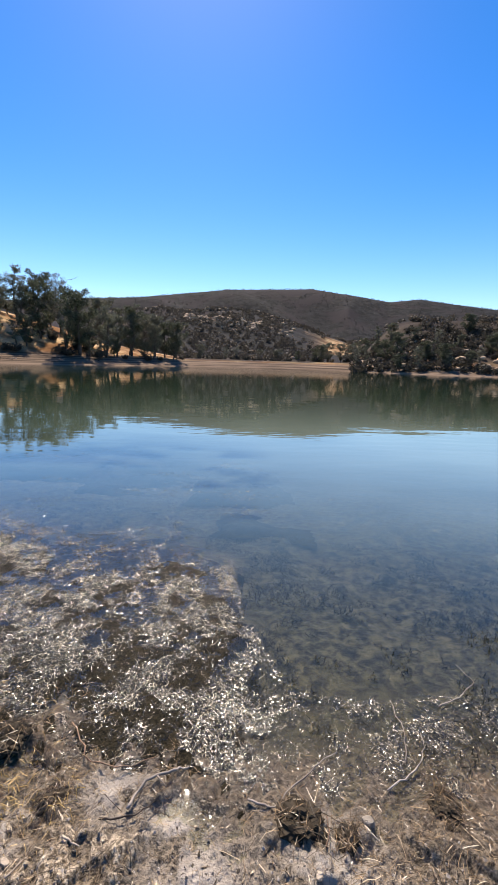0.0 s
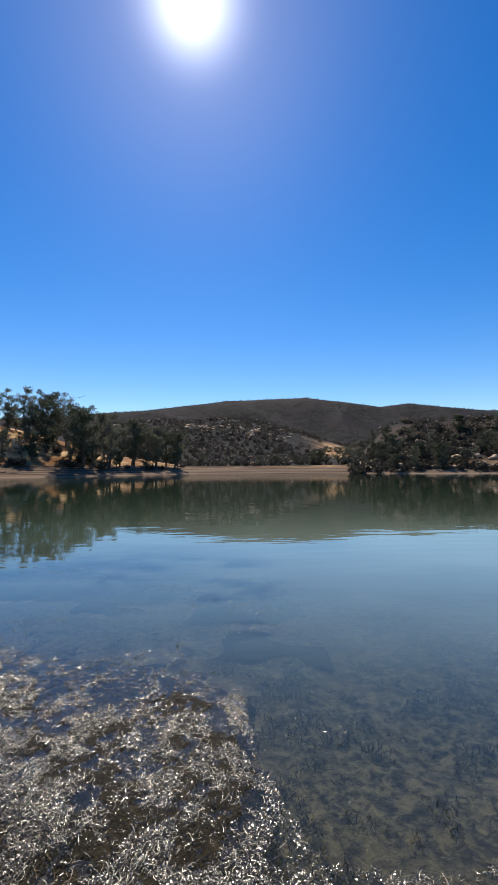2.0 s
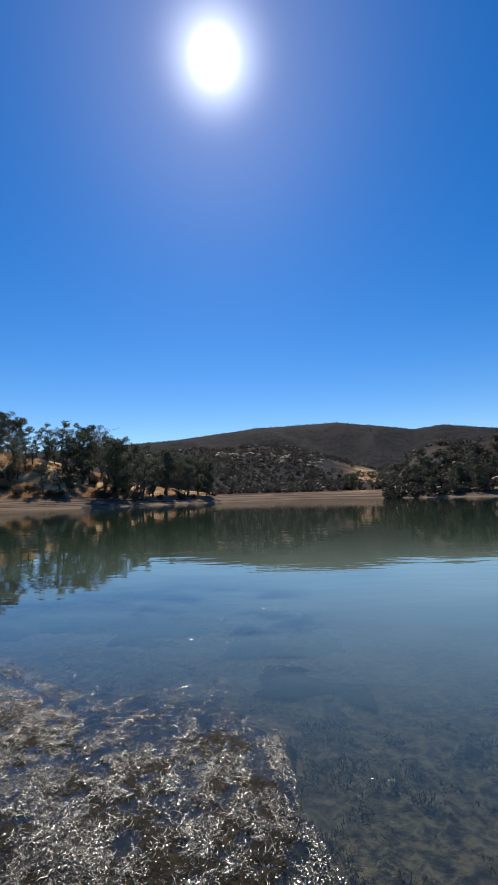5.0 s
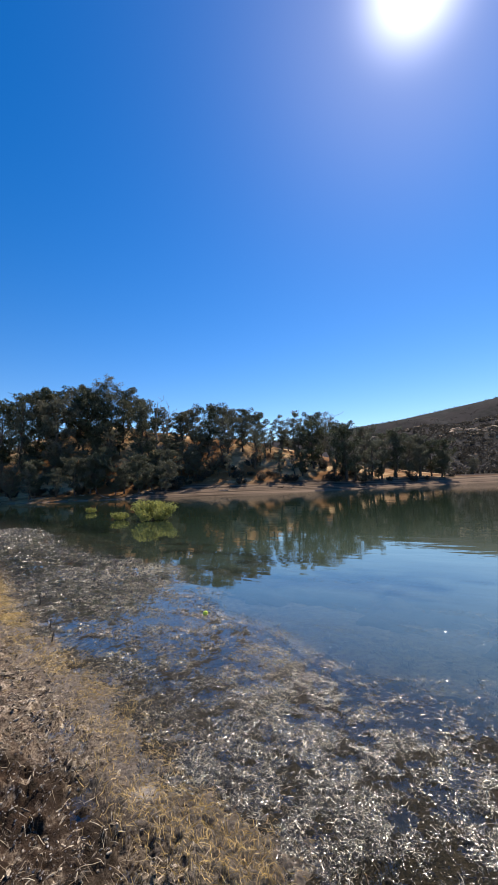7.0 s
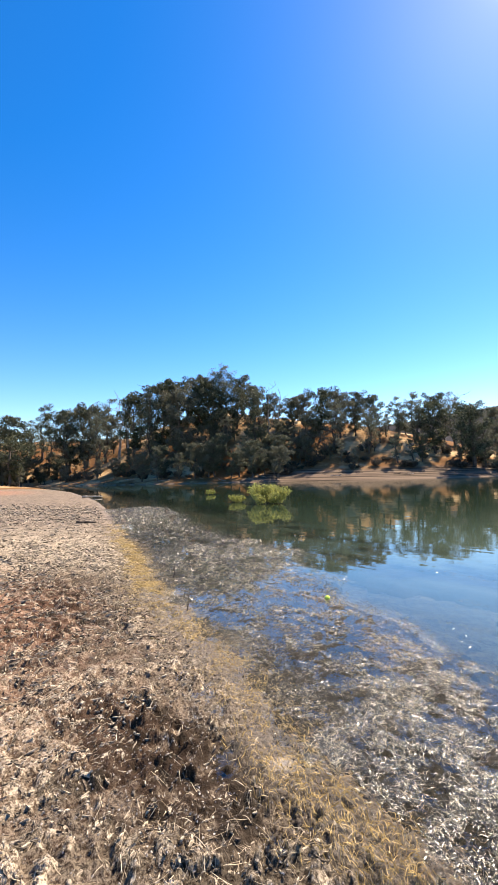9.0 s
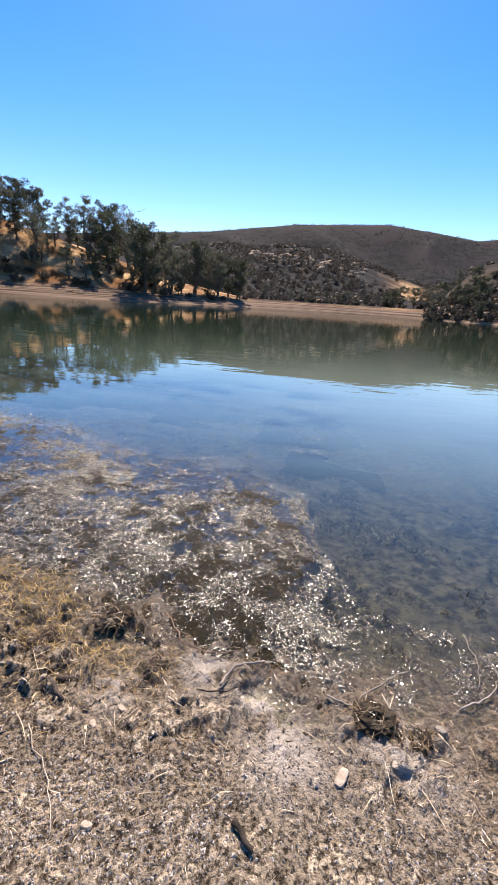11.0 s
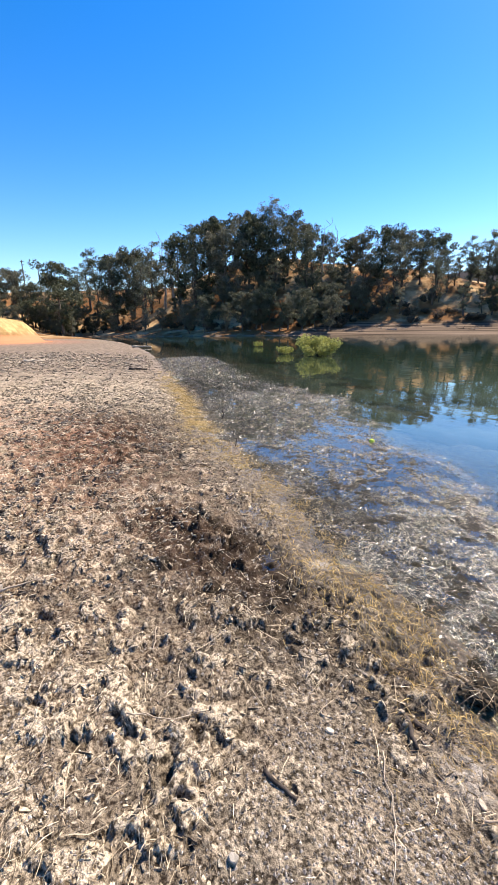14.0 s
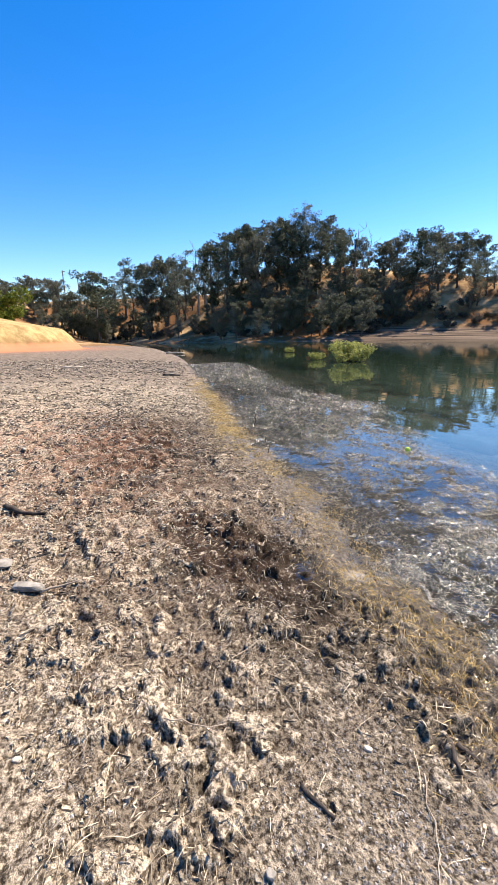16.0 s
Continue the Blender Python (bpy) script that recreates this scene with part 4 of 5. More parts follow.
stick([(-0.65, 0.92, .01), (-0.61, 0.97, .012)], 0.004, PALE_WOOD, "short pale stem on damp mud")
stick([(0.42, 1.09, .01), (0.46, 1.06, .012)], 0.004, PALE_WOOD, "short pale stem on damp mud")
stick([(-2.58, -.18, .012), (-2.54, .09, .014)], 0.007, PALE_WOOD, "straight bleached stick lying on dry mud")
stick([(-.98, 1.01, .012), (-.89, .95, .012)], 0.012, DARK_WOOD, "short dark sodden stick beside the yellow grass")
stick([(-.97, 1.05, .012), (-.89, 1.05, .012)], 0.014, DARK_WOOD, "short dark sodden stick beside the yellow grass")
stick([(-3.82, -.35, .02), (-3.72, -.22, .024), (-3.62, -.08, .02)], 0.02, DARK_WOOD, "dark rotten branch lying on the crusted mud")
stick([(-1.1, .47, .006), (-.98, .5, .006)], 0.009, DARK_WOOD, "thin dark twig pressed into grey mud")
stick([(-.23, .70, .01), (-.17, .64, .01)], 0.010, DARK_WOOD, "short dark twig on damp mud")
stick([(-1.5, .16, .012), (-1.42, .30, .015), (-1.38, .42, .01)], 0.003, PALE_WOOD, "pale crooked straw stalk lying on the mud")
stick([(-1.9, .42, .012), (-1.78, .36, .02)], 0.003, PALE_WOOD, "pale broken stalk lying over a footprint")
stick([(-.95, .85, .008), (-.78, .70, .008), (-.70, .58, .006)], 0.0022, PALE_WOOD, "long pale dry stalk on the grey mud")
stick([(.04, 1.16, .01), (.13, 1.15, .012), (.27, 1.27, .012), (.39, 1.37, .01), (.39, 1.45, .008)], 0.0035, DEAD_WOOD, "long curved pale stem at the waterline")
stick([(.54, 1.22, .012), (.67, 1.30, .012), (.75, 1.40, .01), (.76, 1.47, .008)], 0.0032, DEAD_WOOD, "curved pale stem floating in the shallows")
stick([(.65, 1.34, .01), (.69, 1.45, .008), (.69, 1.64, .006)], 0.003, DEAD_WOOD, "curved pale stem floating in the shallows")
stick([(.90, 1.61, .008), (1.02, 1.66, .01), (1.14, 1.76, .01), (1.11, 1.88, .008)], 0.0032, DEAD_WOOD, "curved pale stem floating in the shallows")
stick([(-19.5, 1.6, .05), (-19.75, 2.4, .05)], 0.05, PALE_WOOD, "bleached driftwood branch on the sandy spit")
stick([(-15.2, 4.5, .04), (-15.0, 5.1, .04)], 0.04, DARK_WOOD, "dark driftwood stick at the edge of the spit")
stick([(-37.3, 11.8, .09), (-36.8, 13.4, .09)], 0.10, PALE_WOOD, "bleached driftwood log at the tip of the spit", "log")
for x, y, h_ in ((-6.12, 3.16, 0.20), (-4.55, 2.45, 0.12), (-5.05, 2.7, 0.10)):
    stick([(x, y, -0.12), (x + 0.02, y + 0.03, h_)], 0.016 if h_ > 0.15 else 0.009, DARK_WOOD, "dark broken stake standing in the weedy shallows", "stake")


def stone(x, y, size, turn, material, label, name="stone"):
    """A flat worn stone of three sizes, its edges broken."""
    r = random.Random(int(abs(x * 991 + y * 77)))
    bm = bmesh.new()
    bmesh.ops.create_icosphere(bm, subdivisions=3, radius=0.5)
    for v in bm.verts:
        n_ = noise.noise(v.co * 3 + Vector((x * 7, y * 7, 0))) * 0.22
        p = v.co * (1 + n_)
        v.co = Vector((max(min(p.x, .42), -.44) * size[0], max(min(p.y, .40), -.43) * size[1], max(min(p.z, .36), -.4) * size[2]))
    me = bpy.data.meshes.new(name)
    bm.to_mesh(me)
    bm.free()
    me.materials.append(material)
    ob = new(name, me)
    ob.matrix_basis = pose(x, y, ground_at(x, y) + size[2] * 0.28, r.uniform(-8, 8), r.uniform(-8, 8), turn)
    return tagged(ob, label, name, "stones on the shore" if name == "stone" else "wood chips on the shore")


stone(-2.64, -.23, (.20, .07, .05), 55, PALE_STONE, "flat pale grey stone on the dry mud")
stone(-2.95, -.37, (.15, .10, .035), 80, PALE_STONE, "flat pale grey stone on the dry mud")
stone(-.96, .27, (.032, .026, .02), 30, PALE_STONE, "small whitish stone pressed into the mud")
stone(.44, 1.11, (.045, .038, .03), 10, PALE_STONE, "small pale stone at the waterline")
stone(.08, .89, (.07, .035, .02), 60, PALE_WOOD, "pale split wood chip on damp mud", "wood_chip")
stone(-.86, .22, (.05, .024, .012), 75, PALE_WOOD, "pale split wood chip on dry mud", "wood_chip")
stone(-.825, .225, (.036, .018, .010), 110, PALE_WOOD, "small pale wood chip on dry mud", "wood_chip")
for x, y in ((-.62, .62), (-.75, .9), (-.68, .97), (-1.1, .75), (-.25, .45), (.25, .95), (-1.6, -.3)):
    stone(x, y, (.035, .022, .014), x * 300, PALE_WOOD, "tiny pale wood chip on the mud", "wood_chip")

# ---- strands: straw, grass and pond weed ----


def strands(name, x, y, heading, length, width, lift, material, label, category, curl=0.5, stations=4, base=None, tilt=0.6, sink=0.0, ridge=0.0, wave=0.0):
    """Thin curved blades that follow the ground (or the water, where base is 0), joined into one mesh."""
    n_ = len(x)
    t = np.linspace(0, 1, stations)[None, :]
    turn = heading[:, None] + (g.normal(size=(n_, 1)) * curl) * (t - 0.5) * 2
    step = length[:, None] / (stations - 1)
    px = x[:, None] + np.concatenate([np.zeros((n_, 1)), np.cumsum(np.cos(turn[:, :-1]) * step, axis=1)], 1)
    py = y[:, None] + np.concatenate([np.zeros((n_, 1)), np.cumsum(np.sin(turn[:, :-1]) * step, axis=1)], 1)
    floor_ = height(px, py) if base is None else (base(px, py, shore(px, py)[0]) if base else np.zeros_like(px))
    pz = floor_ - sink + lift[:, None] * np.sin(np.pi * (0.15 + 0.85 * t) * g.uniform(0.55, 1.0, (n_, 1))) + 0.003 + wave * step * g.normal(size=(n_, stations))
    roll = g.normal(size=(n_, 1)) * tilt
    wd = width[:, None] * np.array([1.0] + [0.9] * (stations - 2) + [0.25])[None, :] * 0.5
    ox, oy, oz = -np.sin(turn) * np.cos(roll) * wd, np.cos(turn) * np.cos(roll) * wd, np.sin(roll) * wd
    sides = [np.stack([px - ox, py - oy, pz - oz], -1), np.stack([px + ox, py + oy, pz + oz], -1)]
    if ridge:
        sides.insert(1, np.stack([px, py, pz + ridge * wd], -1))
    c, rows = len(sides), (np.arange(n_)[:, None] * stations + np.arange(stations - 1)[None, :]).ravel() * len(sides)
    v = np.stack(sides, 2).reshape(-1, 3)
    faces = np.concatenate([np.stack([rows + k, rows + k + c, rows + k + c + 1, rows + k + 1], 1) for k in range(c - 1)])
    ob = new(name, mesh_of(name, v, faces, material, smooth_shade=bool(ridge)))
    return tagged(ob, label, category, kind="stuff")


def beach_points(count, chance, seed, reach=15.0, power=1.45, a0=-100, a1=45):
    """Random places weighted by chance(x, y, distance from the water), thinner with distance."""
    q = np.random.default_rng(seed)
    r = 0.35 + (np.sqrt(q.uniform(0, 1, count * 9)) ** power) * reach
    a = np.radians(q.uniform(a0, a1, count * 9))
    x, y = -0.15 + r * np.sin(a), -0.05 + r * np.cos(a)
    s, _ = shore(x, y)
    ok = (q.uniform(0, 1, len(x)) < smooth(-r, -reach, -0.55 * reach)) & (q.uniform(0, 1, len(x)) < chance(x, y, s))
    return x[ok][:count], y[ok][:count], s[ok][:count]


# direction of the waterline on the near shore
ALONG = math.atan2(-1.0, 2.1)
in_hole = lambda x, y: np.clip(sum(np.exp(-((np.hypot(x - a, y - b) / (1.1 * r)) ** 4)) for a, b, r in HOLES), 0, 1)
litter = lambda x, y, s: (1 - in_hole(x, y)) * smooth(s, 0.05, 0.6) * (0.12 + 0.88 * shaded_flakes(x, y, s)) * (0.35 + 0.65 * smooth(fbm(x, y, 1.7, 3, 81), 0.42, 0.60)) * (1 - 0.75 * gravel(x, y)) * (1 - 0.6 * churned(x, y))
x, y, s = beach_points(42000, litter, 1)
far_ = 1 + 0.16 * np.hypot(x, y)
strands("straw_litter", x, y, 9 * fbm(x, y, 1.1, 2, 90) + g.normal(size=len(x)) * 0.7, g.gamma(2.0, 0.010, len(x)) * far_ + 0.006, g.uniform(0.0007, 0.0020, len(x)) * far_, g.uniform(0.001, 0.018, len(x)), STRAW,
        "broken pale straw littering the trampled mud", "straw", curl=0.15, stations=3, tilt=0.8)
rot = lambda x, y, s: smooth(s, -0.05, 0.2) * (1 - 0.7 * smooth(s, 1.2, 2.4)) * (0.2 + 0.8 * smooth(fbm(x, y, 2.3, 3, 82), 0.40, 0.60))
x, y, s = beach_points(13000, rot, 2)
far_ = 1 + 0.16 * np.hypot(x, y)
strands("rotten_stalks", x, y, g.uniform(0, 6.28, len(x)), g.uniform(0.008, 0.045, len(x)) * far_, g.uniform(0.0006, 0.0018, len(x)) * far_, g.uniform(0.002, 0.012, len(x)), DARK_STRAW,
        "dark rotten stalks trodden into wet mud", "stalks", curl=0.3, stations=3)
grassy = lambda x, y, s: np.exp(-(((s - 0.14) / 0.24) ** 2)) * (0.12 + 0.88 * smooth(fbm(x, y, 2.2, 3, 83), 0.42, 0.55)) * smooth(-x, 0.4, 1.0)
x, y, s = beach_points(60000, grassy, 3, 17.0, 1.4, -75, 10)
strands("yellow_grass", x, y, ALONG + g.normal(size=len(x)) * 0.85 + np.where(g.uniform(0, 1, len(x)) < 0.5, 3.1416, 0), g.uniform(0.012, 0.045, len(x)) * (1 + 0.12 * np.hypot(x, y)), g.uniform(0.0009, 0.0024, len(x)) * (1 + 0.25 * np.hypot(x, y)), g.uniform(0.003, 0.022, len(x)), GRASS,
        "yellowed matted grass along the waterline", "grass", curl=0.3, stations=3)

band = lambda x, y, s: np.exp(-(((s - 0.16) / 0.17) ** 2)) * (0.10 + 0.90 * smooth(fbm(x, y, 1.4, 3, 99), 0.46, 0.58)) * smooth(-x, 1.6, 2.6)
x, y, s = beach_points(45000, band, 13, 15.0, 1.0, -82, -35)
strands("waterline_grass", x, y, ALONG + g.normal(size=len(x)) * 0.85 + np.where(g.uniform(0, 1, len(x)) < 0.5, 3.1416, 0), g.uniform(0.012, 0.045, len(x)) * (1 + 0.12 * np.hypot(x, y)), g.uniform(0.0010, 0.0026, len(x)) * (1 + 0.25 * np.hypot(x, y)), g.uniform(0.004, 0.026, len(x)), GRASS,
        "yellow grass in a band along the waterline", "grass", curl=0.3, stations=3)

stalky = lambda x, y, s: smooth(s, 0.05, 0.4) * (1 - 0.75 * gravel(x, y)) * (0.25 + 0.75 * smooth(fbm(x, y, 1.2, 3, 101), 0.42, 0.58))
x, y, s = beach_points(2400, stalky, 15, 12.0, 1.25)
far_ = 1 + 0.08 * np.hypot(x, y)
strands("dry_stalks", x, y, 8 * fbm(x, y, 0.8, 2, 102) + g.normal(size=len(x)) * 0.8, g.gamma(2.0, 0.022, len(x)) + 0.03, g.uniform(0.0010, 0.0026, len(x)) * far_, g.uniform(0.005, 0.014, len(x)), STRAW,
        "long bleached stalks lying on the trampled mud", "stalks", curl=0.08, stations=4, tilt=0.3, ridge=0.8)

# broken slabs of dried weed and mud, trodden up and tilted
slabs = lambda x, y, s: (1 - in_hole(x, y)) * smooth(s, 0.12, 0.45) * (0.25 + 0.75 * smooth(fbm(x, y, 2.6, 3, 103), 0.42, 0.56)) * (1 - 0.85 * gravel(x, y)) * (0.45 + 0.55 * np.maximum(churned(x, y), dryness(x, y, s)))
x, y, s = (np.concatenate(p) for p in zip(beach_points(20000, slabs, 16, 13.0, 1.3, -100, 20), beach_points(9000, slabs, 19, 30.0, 0.8, -95, -60)))
q = np.random.default_rng(17)
n_ = len(x)
far_ = 0.55 + 0.14 * np.hypot(x, y)
long_, wide_, deep_ = q.gamma(2.5, 0.0060, n_) * far_ + 0.005, q.gamma(2.0, 0.0020, n_) * far_ + 0.002, q.uniform(0.001, 0.0045, n_) * far_
turn, tilt_x, tilt_y = 9 * fbm(x, y, 1.1, 2, 90) + q.normal(size=n_) * 0.9, q.normal(size=n_) * 0.22, q.normal(size=n_) * 0.22
ring = np.radians(np.arange(6) * 60)[None, :] + q.normal(size=(n_, 6)) * 0.28
reach_ = q.uniform(0.55, 1.2, (n_, 6))
u, w = np.cos(ring) * reach_ * long_[:, None], np.sin(ring) * reach_ * wide_[:, None]
ox, oy = u * np.cos(turn)[:, None] - w * np.sin(turn)[:, None], u * np.sin(turn)[:, None] + w * np.cos(turn)[:, None]
oz = ox * tilt_x[:, None] + oy * tilt_y[:, None]
foot = height(x, y)[:, None]
top = np.stack([x[:, None] + 0.85 * ox, y[:, None] + 0.85 * oy, foot + oz + deep_[:, None] * q.uniform(0.7, 1.8, (n_, 6))], -1)
low_ = np.stack([x[:, None] + ox, y[:, None] + oy, foot + oz - 0.003 - 0.4 * deep_[:, None] + 0 * ox], -1)
mid_ = np.stack([x, y, foot[:, 0] + deep_ * q.uniform(0.7, 1.5, n_)], -1)[:, None]
v = np.concatenate([top, low_, mid_], 1)
k6 = np.arange(6)
n6 = (k6 + 1) % 6
tri = np.concatenate([np.stack([k6, n6, 12 + 0 * k6], 1), np.stack([6 + k6, 6 + n6, n6], 1), np.stack([6 + k6, n6, k6], 1)])


def slab_material():
    k = Mat("trodden_crust")
    fibre = k.noise(120, 5, 0.7, k.stretch(1.0, 0.35, 1.0))
    dark = k.mix(k.ramp(fibre, 0.35, 0.65), (0.03, 0.024, 0.017), (0.19, 0.15, 0.11))
    pale = k.mix(k.ramp(fibre, 0.38, 0.62), (0.20, 0.16, 0.11), (0.62, 0.52, 0.385))
    return k.surface(k.mix(k.ramp(k.island(), 0.35, 0.62), dark, pale), 0.85, k.bump(fibre, 0.8, 0.006), 0.2)


tagged(new("crust_slabs", mesh_of("crust_slabs", v.reshape(-1, 3), (tri[None] + 13 * np.arange(n_)[:, None, None]).reshape(-1, 3), slab_material(), smooth_shade=False)),
       "trodden slabs of dried weed and mud crust", "mud", kind="stuff")

# tangled clumps of dead weed on the mud
def weed_clump(x0, y0, wide, seed, label):
    r = random.Random(seed)
    root = new("weed_clump")
    root.matrix_basis = pose(x0, y0, ground_at(x0, y0), 0, 0, r.uniform(0, 360))
    bm = bmesh.new()
    bmesh.ops.create_icosphere(bm, subdivisions=4, radius=0.5)
    for v in bm.verts:
        d = 1 + 0.5 * noise.noise(v.co * 4 + Vector((seed, 0, 0))) + 0.35 * noise.noise(v.co * 13 + Vector((0, seed, 0)))
        v.co = Vector((v.co.x * wide * d, v.co.y * wide * 0.8 * d, max(v.co.z * 0.4 * wide * d, -0.01)))
    part("core", bm, DARK_CLUMP, root, "dark sodden core")
    bm = bmesh.new()
    for i in range(70):
        a, out = r.uniform(0, 6.28), wide * 0.55 * math.sqrt(r.random())
        p = Vector((math.cos(a) * out, math.sin(a) * out * 0.8, 0.20 * wide * (1 - (out / wide) ** 2) + 0.003))
        t = r.uniform(0, 6.28)
        e = p + Vector((math.cos(t), math.sin(t), 0)) * wide * r.uniform(0.25, 0.7)
        e.z = r.uniform(0.0, 0.10) * wide + 0.002
        m = p.lerp(e, 0.5) + Vector((r.uniform(-.1, .1), r.uniform(-.1, .1), r.uniform(0.02, 0.16))) * wide
        tube(bm, [p, m, e], [0.0012, 0.001, 0.0005], 3)
    part("tangle", bm, WRACK, root, "tangled brown stems")
    return tagged(root, label, "weed clump", "weed clumps on the shore")


DARK_CLUMP = strand_material("dark_clump", ((0.025, 0.018, 0.010), (0.05, 0.036, 0.02), (0.10, 0.072, 0.04)), 0.7, 0.2)
# brown wrack of dead weed washed up at the waterline
WRACK = strand_material("dead_weed", ((0.035, 0.024, 0.012), (0.17, 0.105, 0.047), (0.42, 0.29, 0.15)), 0.36, 0.7)
for x0, y0, wide, seed, label in ((-.90, 1.38, .17, 1, "dark clump of rotting weed under yellow grass"), (.21, 1.10, .15, 2, "hollow dark clump of dead weed with reddish stems"), (.36, 1.06, .09, 3, "small dark clump of dead weed on grey mud"),
                                  (.72, 1.16, .12, 4, "low clump of dead weed at the waterline"), (-.62, 1.16, .10, 5, "low tangle of brown weed at the waterline"), (-1.12, 1.22, .12, 6, "dark clump of rotting weed under yellow grass")):
    weed_clump(x0, y0, wide, seed, label)
wrack = lambda x, y, s: np.exp(-(((s - 0.14) / 0.36) ** 2)) * (0.25 + 0.75 * smooth(fbm(x, y, 2.4, 3, 95), 0.40, 0.58)) * smooth(x, -1.6, -0.7)
x, y, s = beach_points(30000, wrack, 8, 4.5, 1.0, -50, 48)
strands("dead_weed_wrack", x, y, g.uniform(0, 6.28, len(x)), g.gamma(2.0, 0.011, len(x)) + 0.007, g.uniform(0.0007, 0.0020, len(x)), g.uniform(0.001, 0.012, len(x)), WRACK,
        "brown dead weed washed up along the waterline", "dead weed", curl=0.7, tilt=0.5, stations=3)

# loose crumbs of mud
crumbs = lambda x, y, s: smooth(s, 0.0, 0.3) * (0.15 + 0.85 * gravel(x, y)) * (0.4 + 0.6 * smooth(fbm(x, y, 3.0, 3, 89), 0.42, 0.58))
x, y, s = beach_points(30000, crumbs, 6, 5.0, 1.2)
q = np.random.default_rng(7)
r_ = q.uniform(0.0014, 0.0044, len(x)) * (1 + 0.1 * np.hypot(x, y))
corner = np.array([(1, 1, -0.3), (-1, 1, -0.3), (-1, -1, -0.3), (1, -1, -0.3), (0, 0, 1)], float)
tri = np.array([(0, 1, 4), (1, 2, 4), (2, 3, 4), (3, 0, 4)])
v = (corner[None] + q.normal(size=(len(x), 5, 3)) * np.array([0.35, 0.35, 0.15])) * (r_[:, None, None] * np.array([1.0, 1.0, 1.0])) + np.stack([x, y, height(x, y) + 0.1 * r_], 1)[:, None, :]
MUD = strand_material("mud_crumb", ((0.085, 0.074, 0.063), (0.25, 0.218, 0.187), (0.52, 0.47, 0.41)), 0.85)
tagged(new("mud_crumbs", mesh_of("mud_crumbs", v.reshape(-1, 3), (tri[None] + 5 * np.arange(len(x))[:, None, None]).reshape(-1, 3), MUD, smooth_shade=False)),
       "crumbled lumps of drying mud", "mud", kind="stuff")


# the mat of weed: a lumpy body that breaks the surface here and there, and the strands on it
def mat_material():
    k = Mat("weed_mat")
    fine, mid = k.noise(90, 5, 0.7), k.noise(14, 4, 0.6)
    c_ = k.mix(k.ramp(fine, 0.35, 0.65), (0.005, 0.0047, 0.003), (0.034, 0.028, 0.015))
    c_ = k.mix(k.ramp(mid, 0.5, 0.7, 0.0, 0.5), c_, (0.046, 0.036, 0.019))
    return k.surface(c_, 0.5, k.bump(k.noise(110, 3, 0.55), 1.0, 0.016), 0.06)


mr = [0.85]
while mr[-1] < 13:
    mr.append(mr[-1] + max(0.010, 0.0068 * mr[-1]))
mx_, my_, mf = polar_sheet(CENTRE, mr, np.arange(-74, 44, 0.40))
mf = mf[(mf.max(axis=1) - mf.min(axis=1)) < 2 * 295 + 1]
ms, _ = shore(mx_, my_)
mz = mat_top(mx_, my_, ms)
mf = mf[(np.maximum(weed_zone(mx_, my_, ms) * smooth(-mx_, -0.25, 0.0), drowned(mx_, my_, ms))[mf].max(axis=1) > 0.12) & (np.abs(mf[:, 1] - mf[:, 0]) == 1)]
used = np.unique(mf)
index = np.zeros(len(mx_), np.int64)
index[used] = np.arange(len(used))
tagged(new("weed_mat", mesh_of("weed_mat", np.stack([mx_, my_, mz], 1)[used], index[mf], mat_material())), "sodden brown pond weed matted at the surface of the shallows", "pond weed", kind="stuff")

def weed_points(count, seed, x0, x1, chance):
    """Random places on the floating weed between two places along the shore."""
    q = np.random.default_rng(seed)
    x = q.uniform(x0, x1, count * 4)
    y = np.interp(x, [p[0] for p in NEAR_SHORE], [p[1] for p in NEAR_SHORE]) + q.uniform(-0.16, 1.2, len(x)) * weed_reach(x) * 1.1
    s, _ = shore(x, y)
    ok = q.uniform(0, 1, len(x)) < chance(x, y, s)
    return x[ok][:count], y[ok][:count], s[ok][:count]


tops = lambda x, y, s: weed_zone(x, y, s) ** 0.6 * (0.15 + 0.85 * smooth(fbm(x * 0.8, y, 9.0, 3, 104), 0.40, 0.56)) * (0.35 + 0.65 * smooth(fbm(x, y, 2.2, 2, 108), 0.34, 0.52))
clumped = lambda x, y, s: weed_zone(x, y, s) ** 0.6 * (0.12 + 0.88 * smooth(fbm(x, y, 10.0, 3, 104), 0.42, 0.56)) * (0.35 + 0.65 * smooth(weed_top(x, y, s), -0.035, 0.0)) * (1 - 0.65 * smooth(x, 0.0, 0.35))
for count, seed_, x0, x1, lo, hi, stations_, chance, material in ((22000, 4, -2.0, 1.4, 0.012, 0.045, 4, clumped, NEAR_WEED_GLINTS), (46000, 34, -8.5, -1.7, 0.010, 0.036, 3, tops, WEED_PALE_GLINTS), (16000, 35, -22.0, -8.2, 0.014, 0.05, 3, tops, WEED_PALE_GLINTS)):
    x, y, s = weed_points(count, seed_, x0, x1, chance)
    far_ = 1 + 0.13 * np.hypot(x, y)
    strands("pond_weed", x, y, 2.4 + g.normal(size=len(x)) * 1.0 + 2.6 * (fbm(x, y, 1.8, 2, 87) - 0.5), g.uniform(lo, hi, len(x)) * far_, g.uniform(0.0012, 0.0030, len(x)) * far_, g.uniform(0.0005, 0.010, len(x)), material,
            "wet pond weed with painted pale glints, matted on the shallow water", "pond weed", base=lambda a, b, c: np.maximum(weed_top(a, b, c), -0.004), tilt=0.6, curl=1.2, stations=stations_, ridge=0.9, wave=0.22)
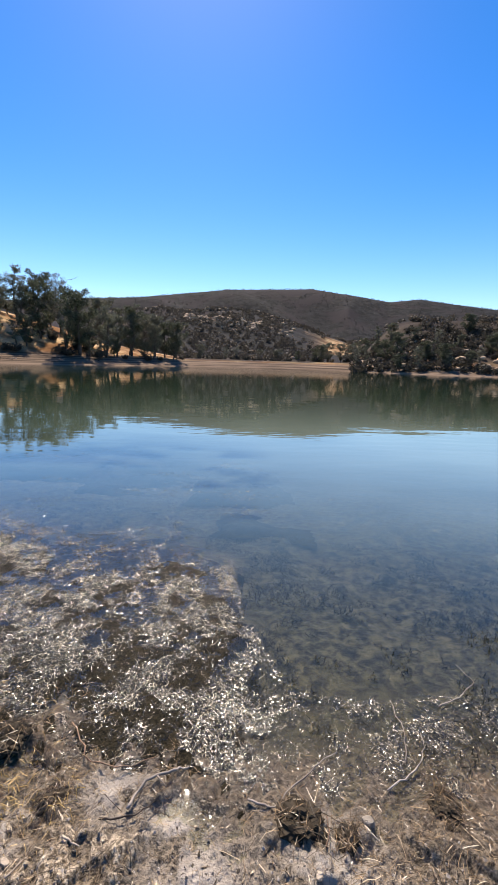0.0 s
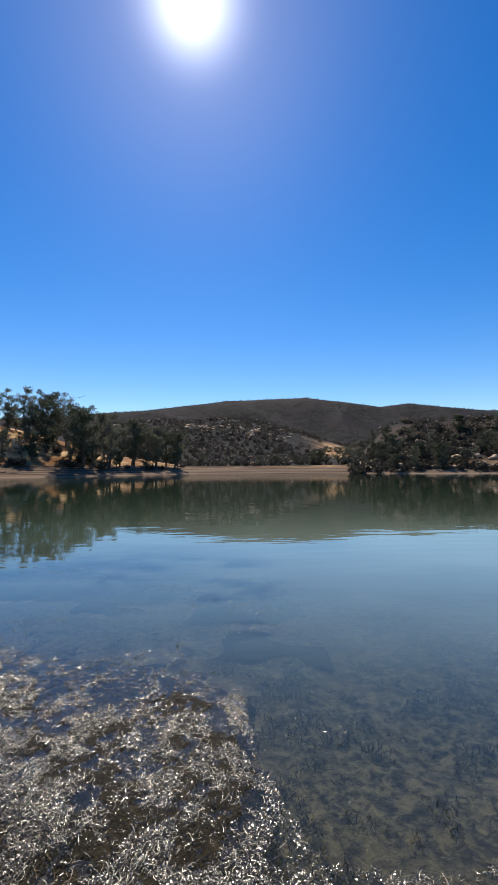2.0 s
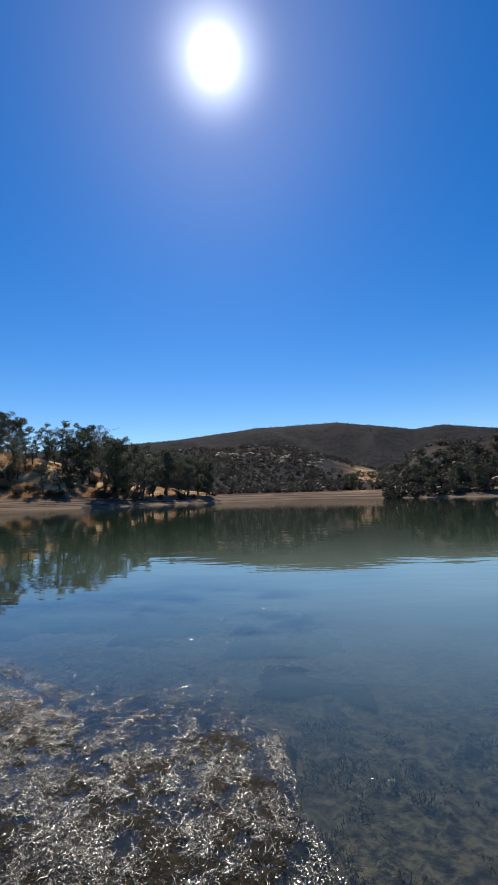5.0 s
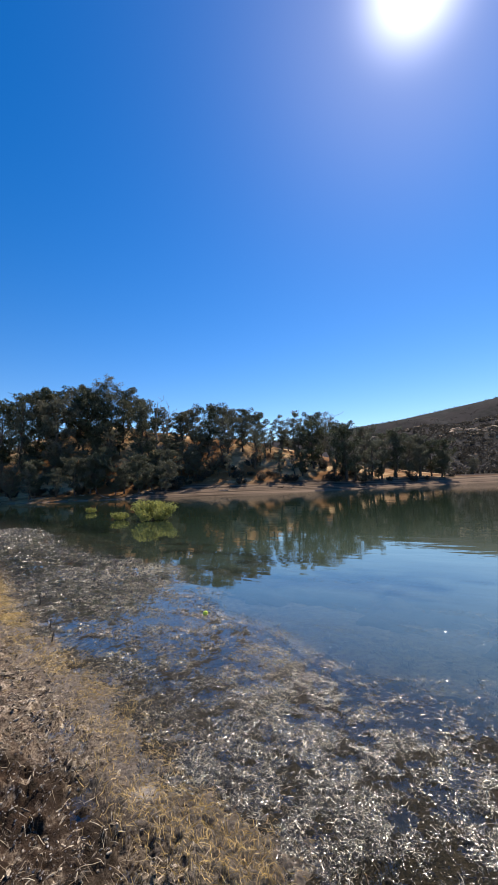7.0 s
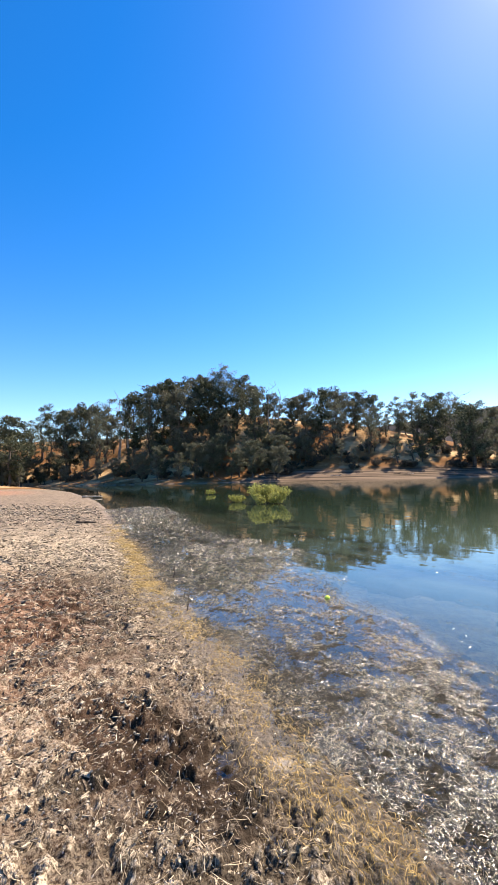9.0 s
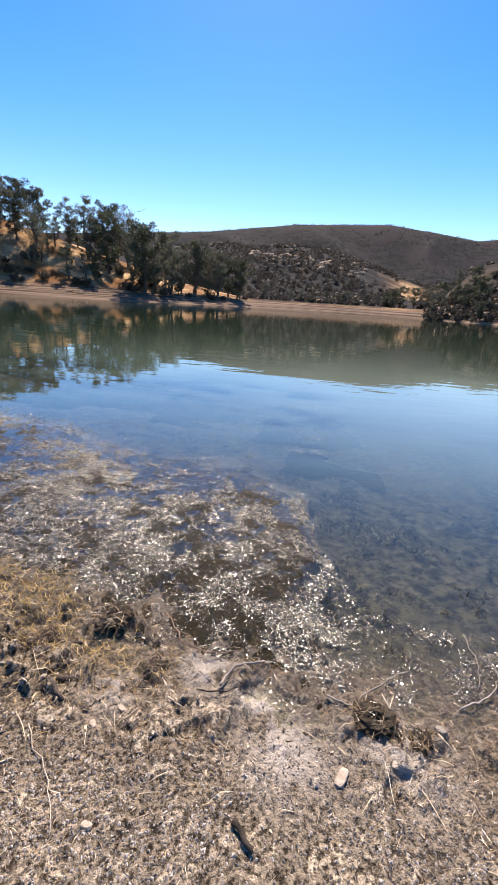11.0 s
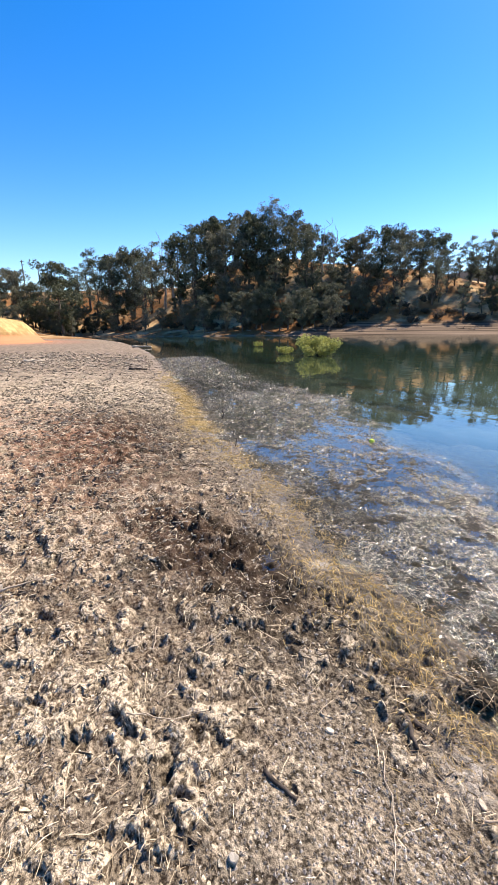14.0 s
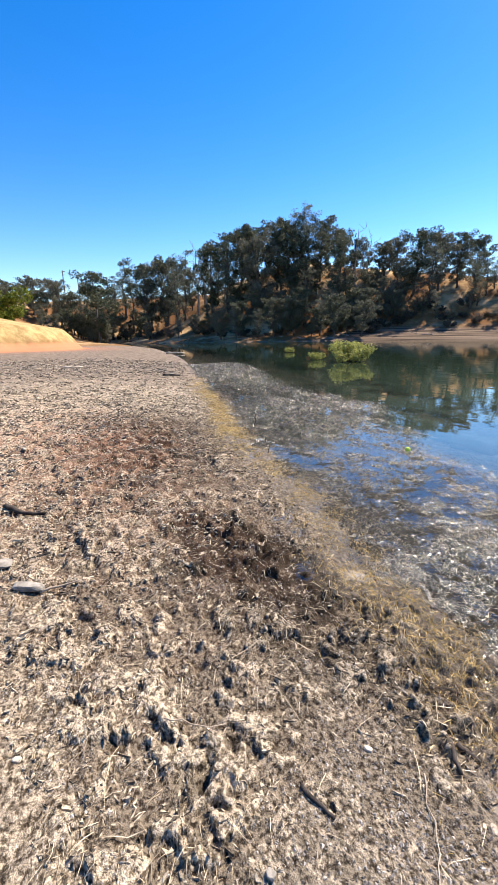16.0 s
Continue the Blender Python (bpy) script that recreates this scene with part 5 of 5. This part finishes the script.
# weed stranded on the wet margin
margin = lambda x, y, s: np.exp(-(((s + 0.04) / 0.2) ** 2)) * smooth(-x, 0.5, 1.0) * (0.4 + 0.6 * smooth(fbm(x, y, 3.5, 3, 107), 0.42, 0.56))
x, y, s = weed_points(26000, 18, -11.0, -0.6, margin)
far_ = 1 + 0.16 * np.hypot(x, y)
strands("stranded_weed", x, y, ALONG + g.normal(size=len(x)) * 1.2, g.gamma(2.0, 0.009, len(x)) * far_ + 0.006, g.uniform(0.0008, 0.0020, len(x)) * far_, g.uniform(0.002, 0.014, len(x)), WRACK,
        "wet brown weed stranded on the margin of the lake", "dead weed", base=lambda a, b, c: np.maximum(height(a, b), 0.0), curl=0.6, tilt=0.5, stations=3, wave=0.15)

# small wet facets added as glints on the tops of the weed, most of them lying nearly flat
ridges = lambda x, y, s: weed_zone(x, y, s) ** 0.5 * (0.08 + 0.92 * smooth(fbm(x, y, 10.0, 3, 104), 0.44, 0.58)) * (1 - 0.6 * smooth(x, 0.0, 0.35)) * (0.35 + 0.65 * smooth(s, -1.2, -0.4))
sets = weed_points(56000, 44, -2.6, 1.4, ridges), weed_points(20000, 46, -9.0, -2.4, ridges), beach_points(3500, raft, 47, 8.0, 0.9, -60, 20)
lx, ly, ls = (np.concatenate(p) for p in zip(*sets))
q = np.random.default_rng(45)
far_ = 0.8 + 0.10 * np.hypot(lx, ly)
turn = q.uniform(0, 6.28, len(lx))
sway = np.where(q.uniform(0, 1, len(lx)) < 0.55, 0.12, 0.34)
tilt_x, tilt_y = q.normal(size=len(lx)) * sway, q.normal(size=len(lx)) * sway
lu, lw = (0.001 + q.gamma(2.0, 0.0011, len(lx))) * far_, (0.0007 + q.gamma(2.0, 0.0005, len(lx))) * far_
lz = np.maximum(weed_top(lx, ly, ls), 0.0) + 0.003 + q.uniform(0, 0.005, len(lx))
flat_ = []
for du, dw in ((1, 0), (0, 1), (-1, 0), (0, -1)):
    ox = du * lu * np.cos(turn) - dw * lw * np.sin(turn)
    oy = du * lu * np.sin(turn) + dw * lw * np.cos(turn)
    flat_.append(np.stack([lx + ox, ly + oy, lz + ox * tilt_x + oy * tilt_y], -1))
tagged(new("weed_glints", mesh_of("weed_glints", np.stack(flat_, 1).reshape(-1, 3), np.arange(4 * len(lx)).reshape(-1, 4), GLINT_FACET, smooth_shade=False)),
       "tiny wet facets added as glints on the pond weed", "pond weed", kind="stuff")
x, y, s = beach_points(5000, raft, 14, 11.0, 1.1, -60, 30)
far_ = 1 + 0.14 * np.hypot(x, y)
strands("weed_raft", x, y, g.normal(size=len(x)) * 0.8, g.uniform(0.008, 0.03, len(x)) * far_, g.uniform(0.0006, 0.0018, len(x)) * far_, g.uniform(0.001, 0.010, len(x)), WEED_PALE_GLINTS,
        "loose scraps of wet weed drifting on the lake", "pond weed", base=0, sink=0.006, tilt=0.3, curl=0.9, stations=3)
sunk = lambda x, y, s: smooth(-s, 0.0, 0.2) * smooth(s, -4.5, -1.5) * smooth(fbm(x, y, 6.0, 3, 88), 0.50, 0.58)
x, y, s = beach_points(24000, sunk, 5, 7.0, 1.2, -60, 42)
ob = strands("sunken_weed", x, y, g.uniform(0, 6.28, len(x)), g.uniform(0.012, 0.05, len(x)), g.uniform(0.002, 0.0055, len(x)), np.minimum(g.uniform(0.01, 0.045, len(x)), 0.05 - s * 0.03), SUNK_WEED,
             "dark drowned weed on the lake bed", "pond weed", curl=1.0, stations=3)
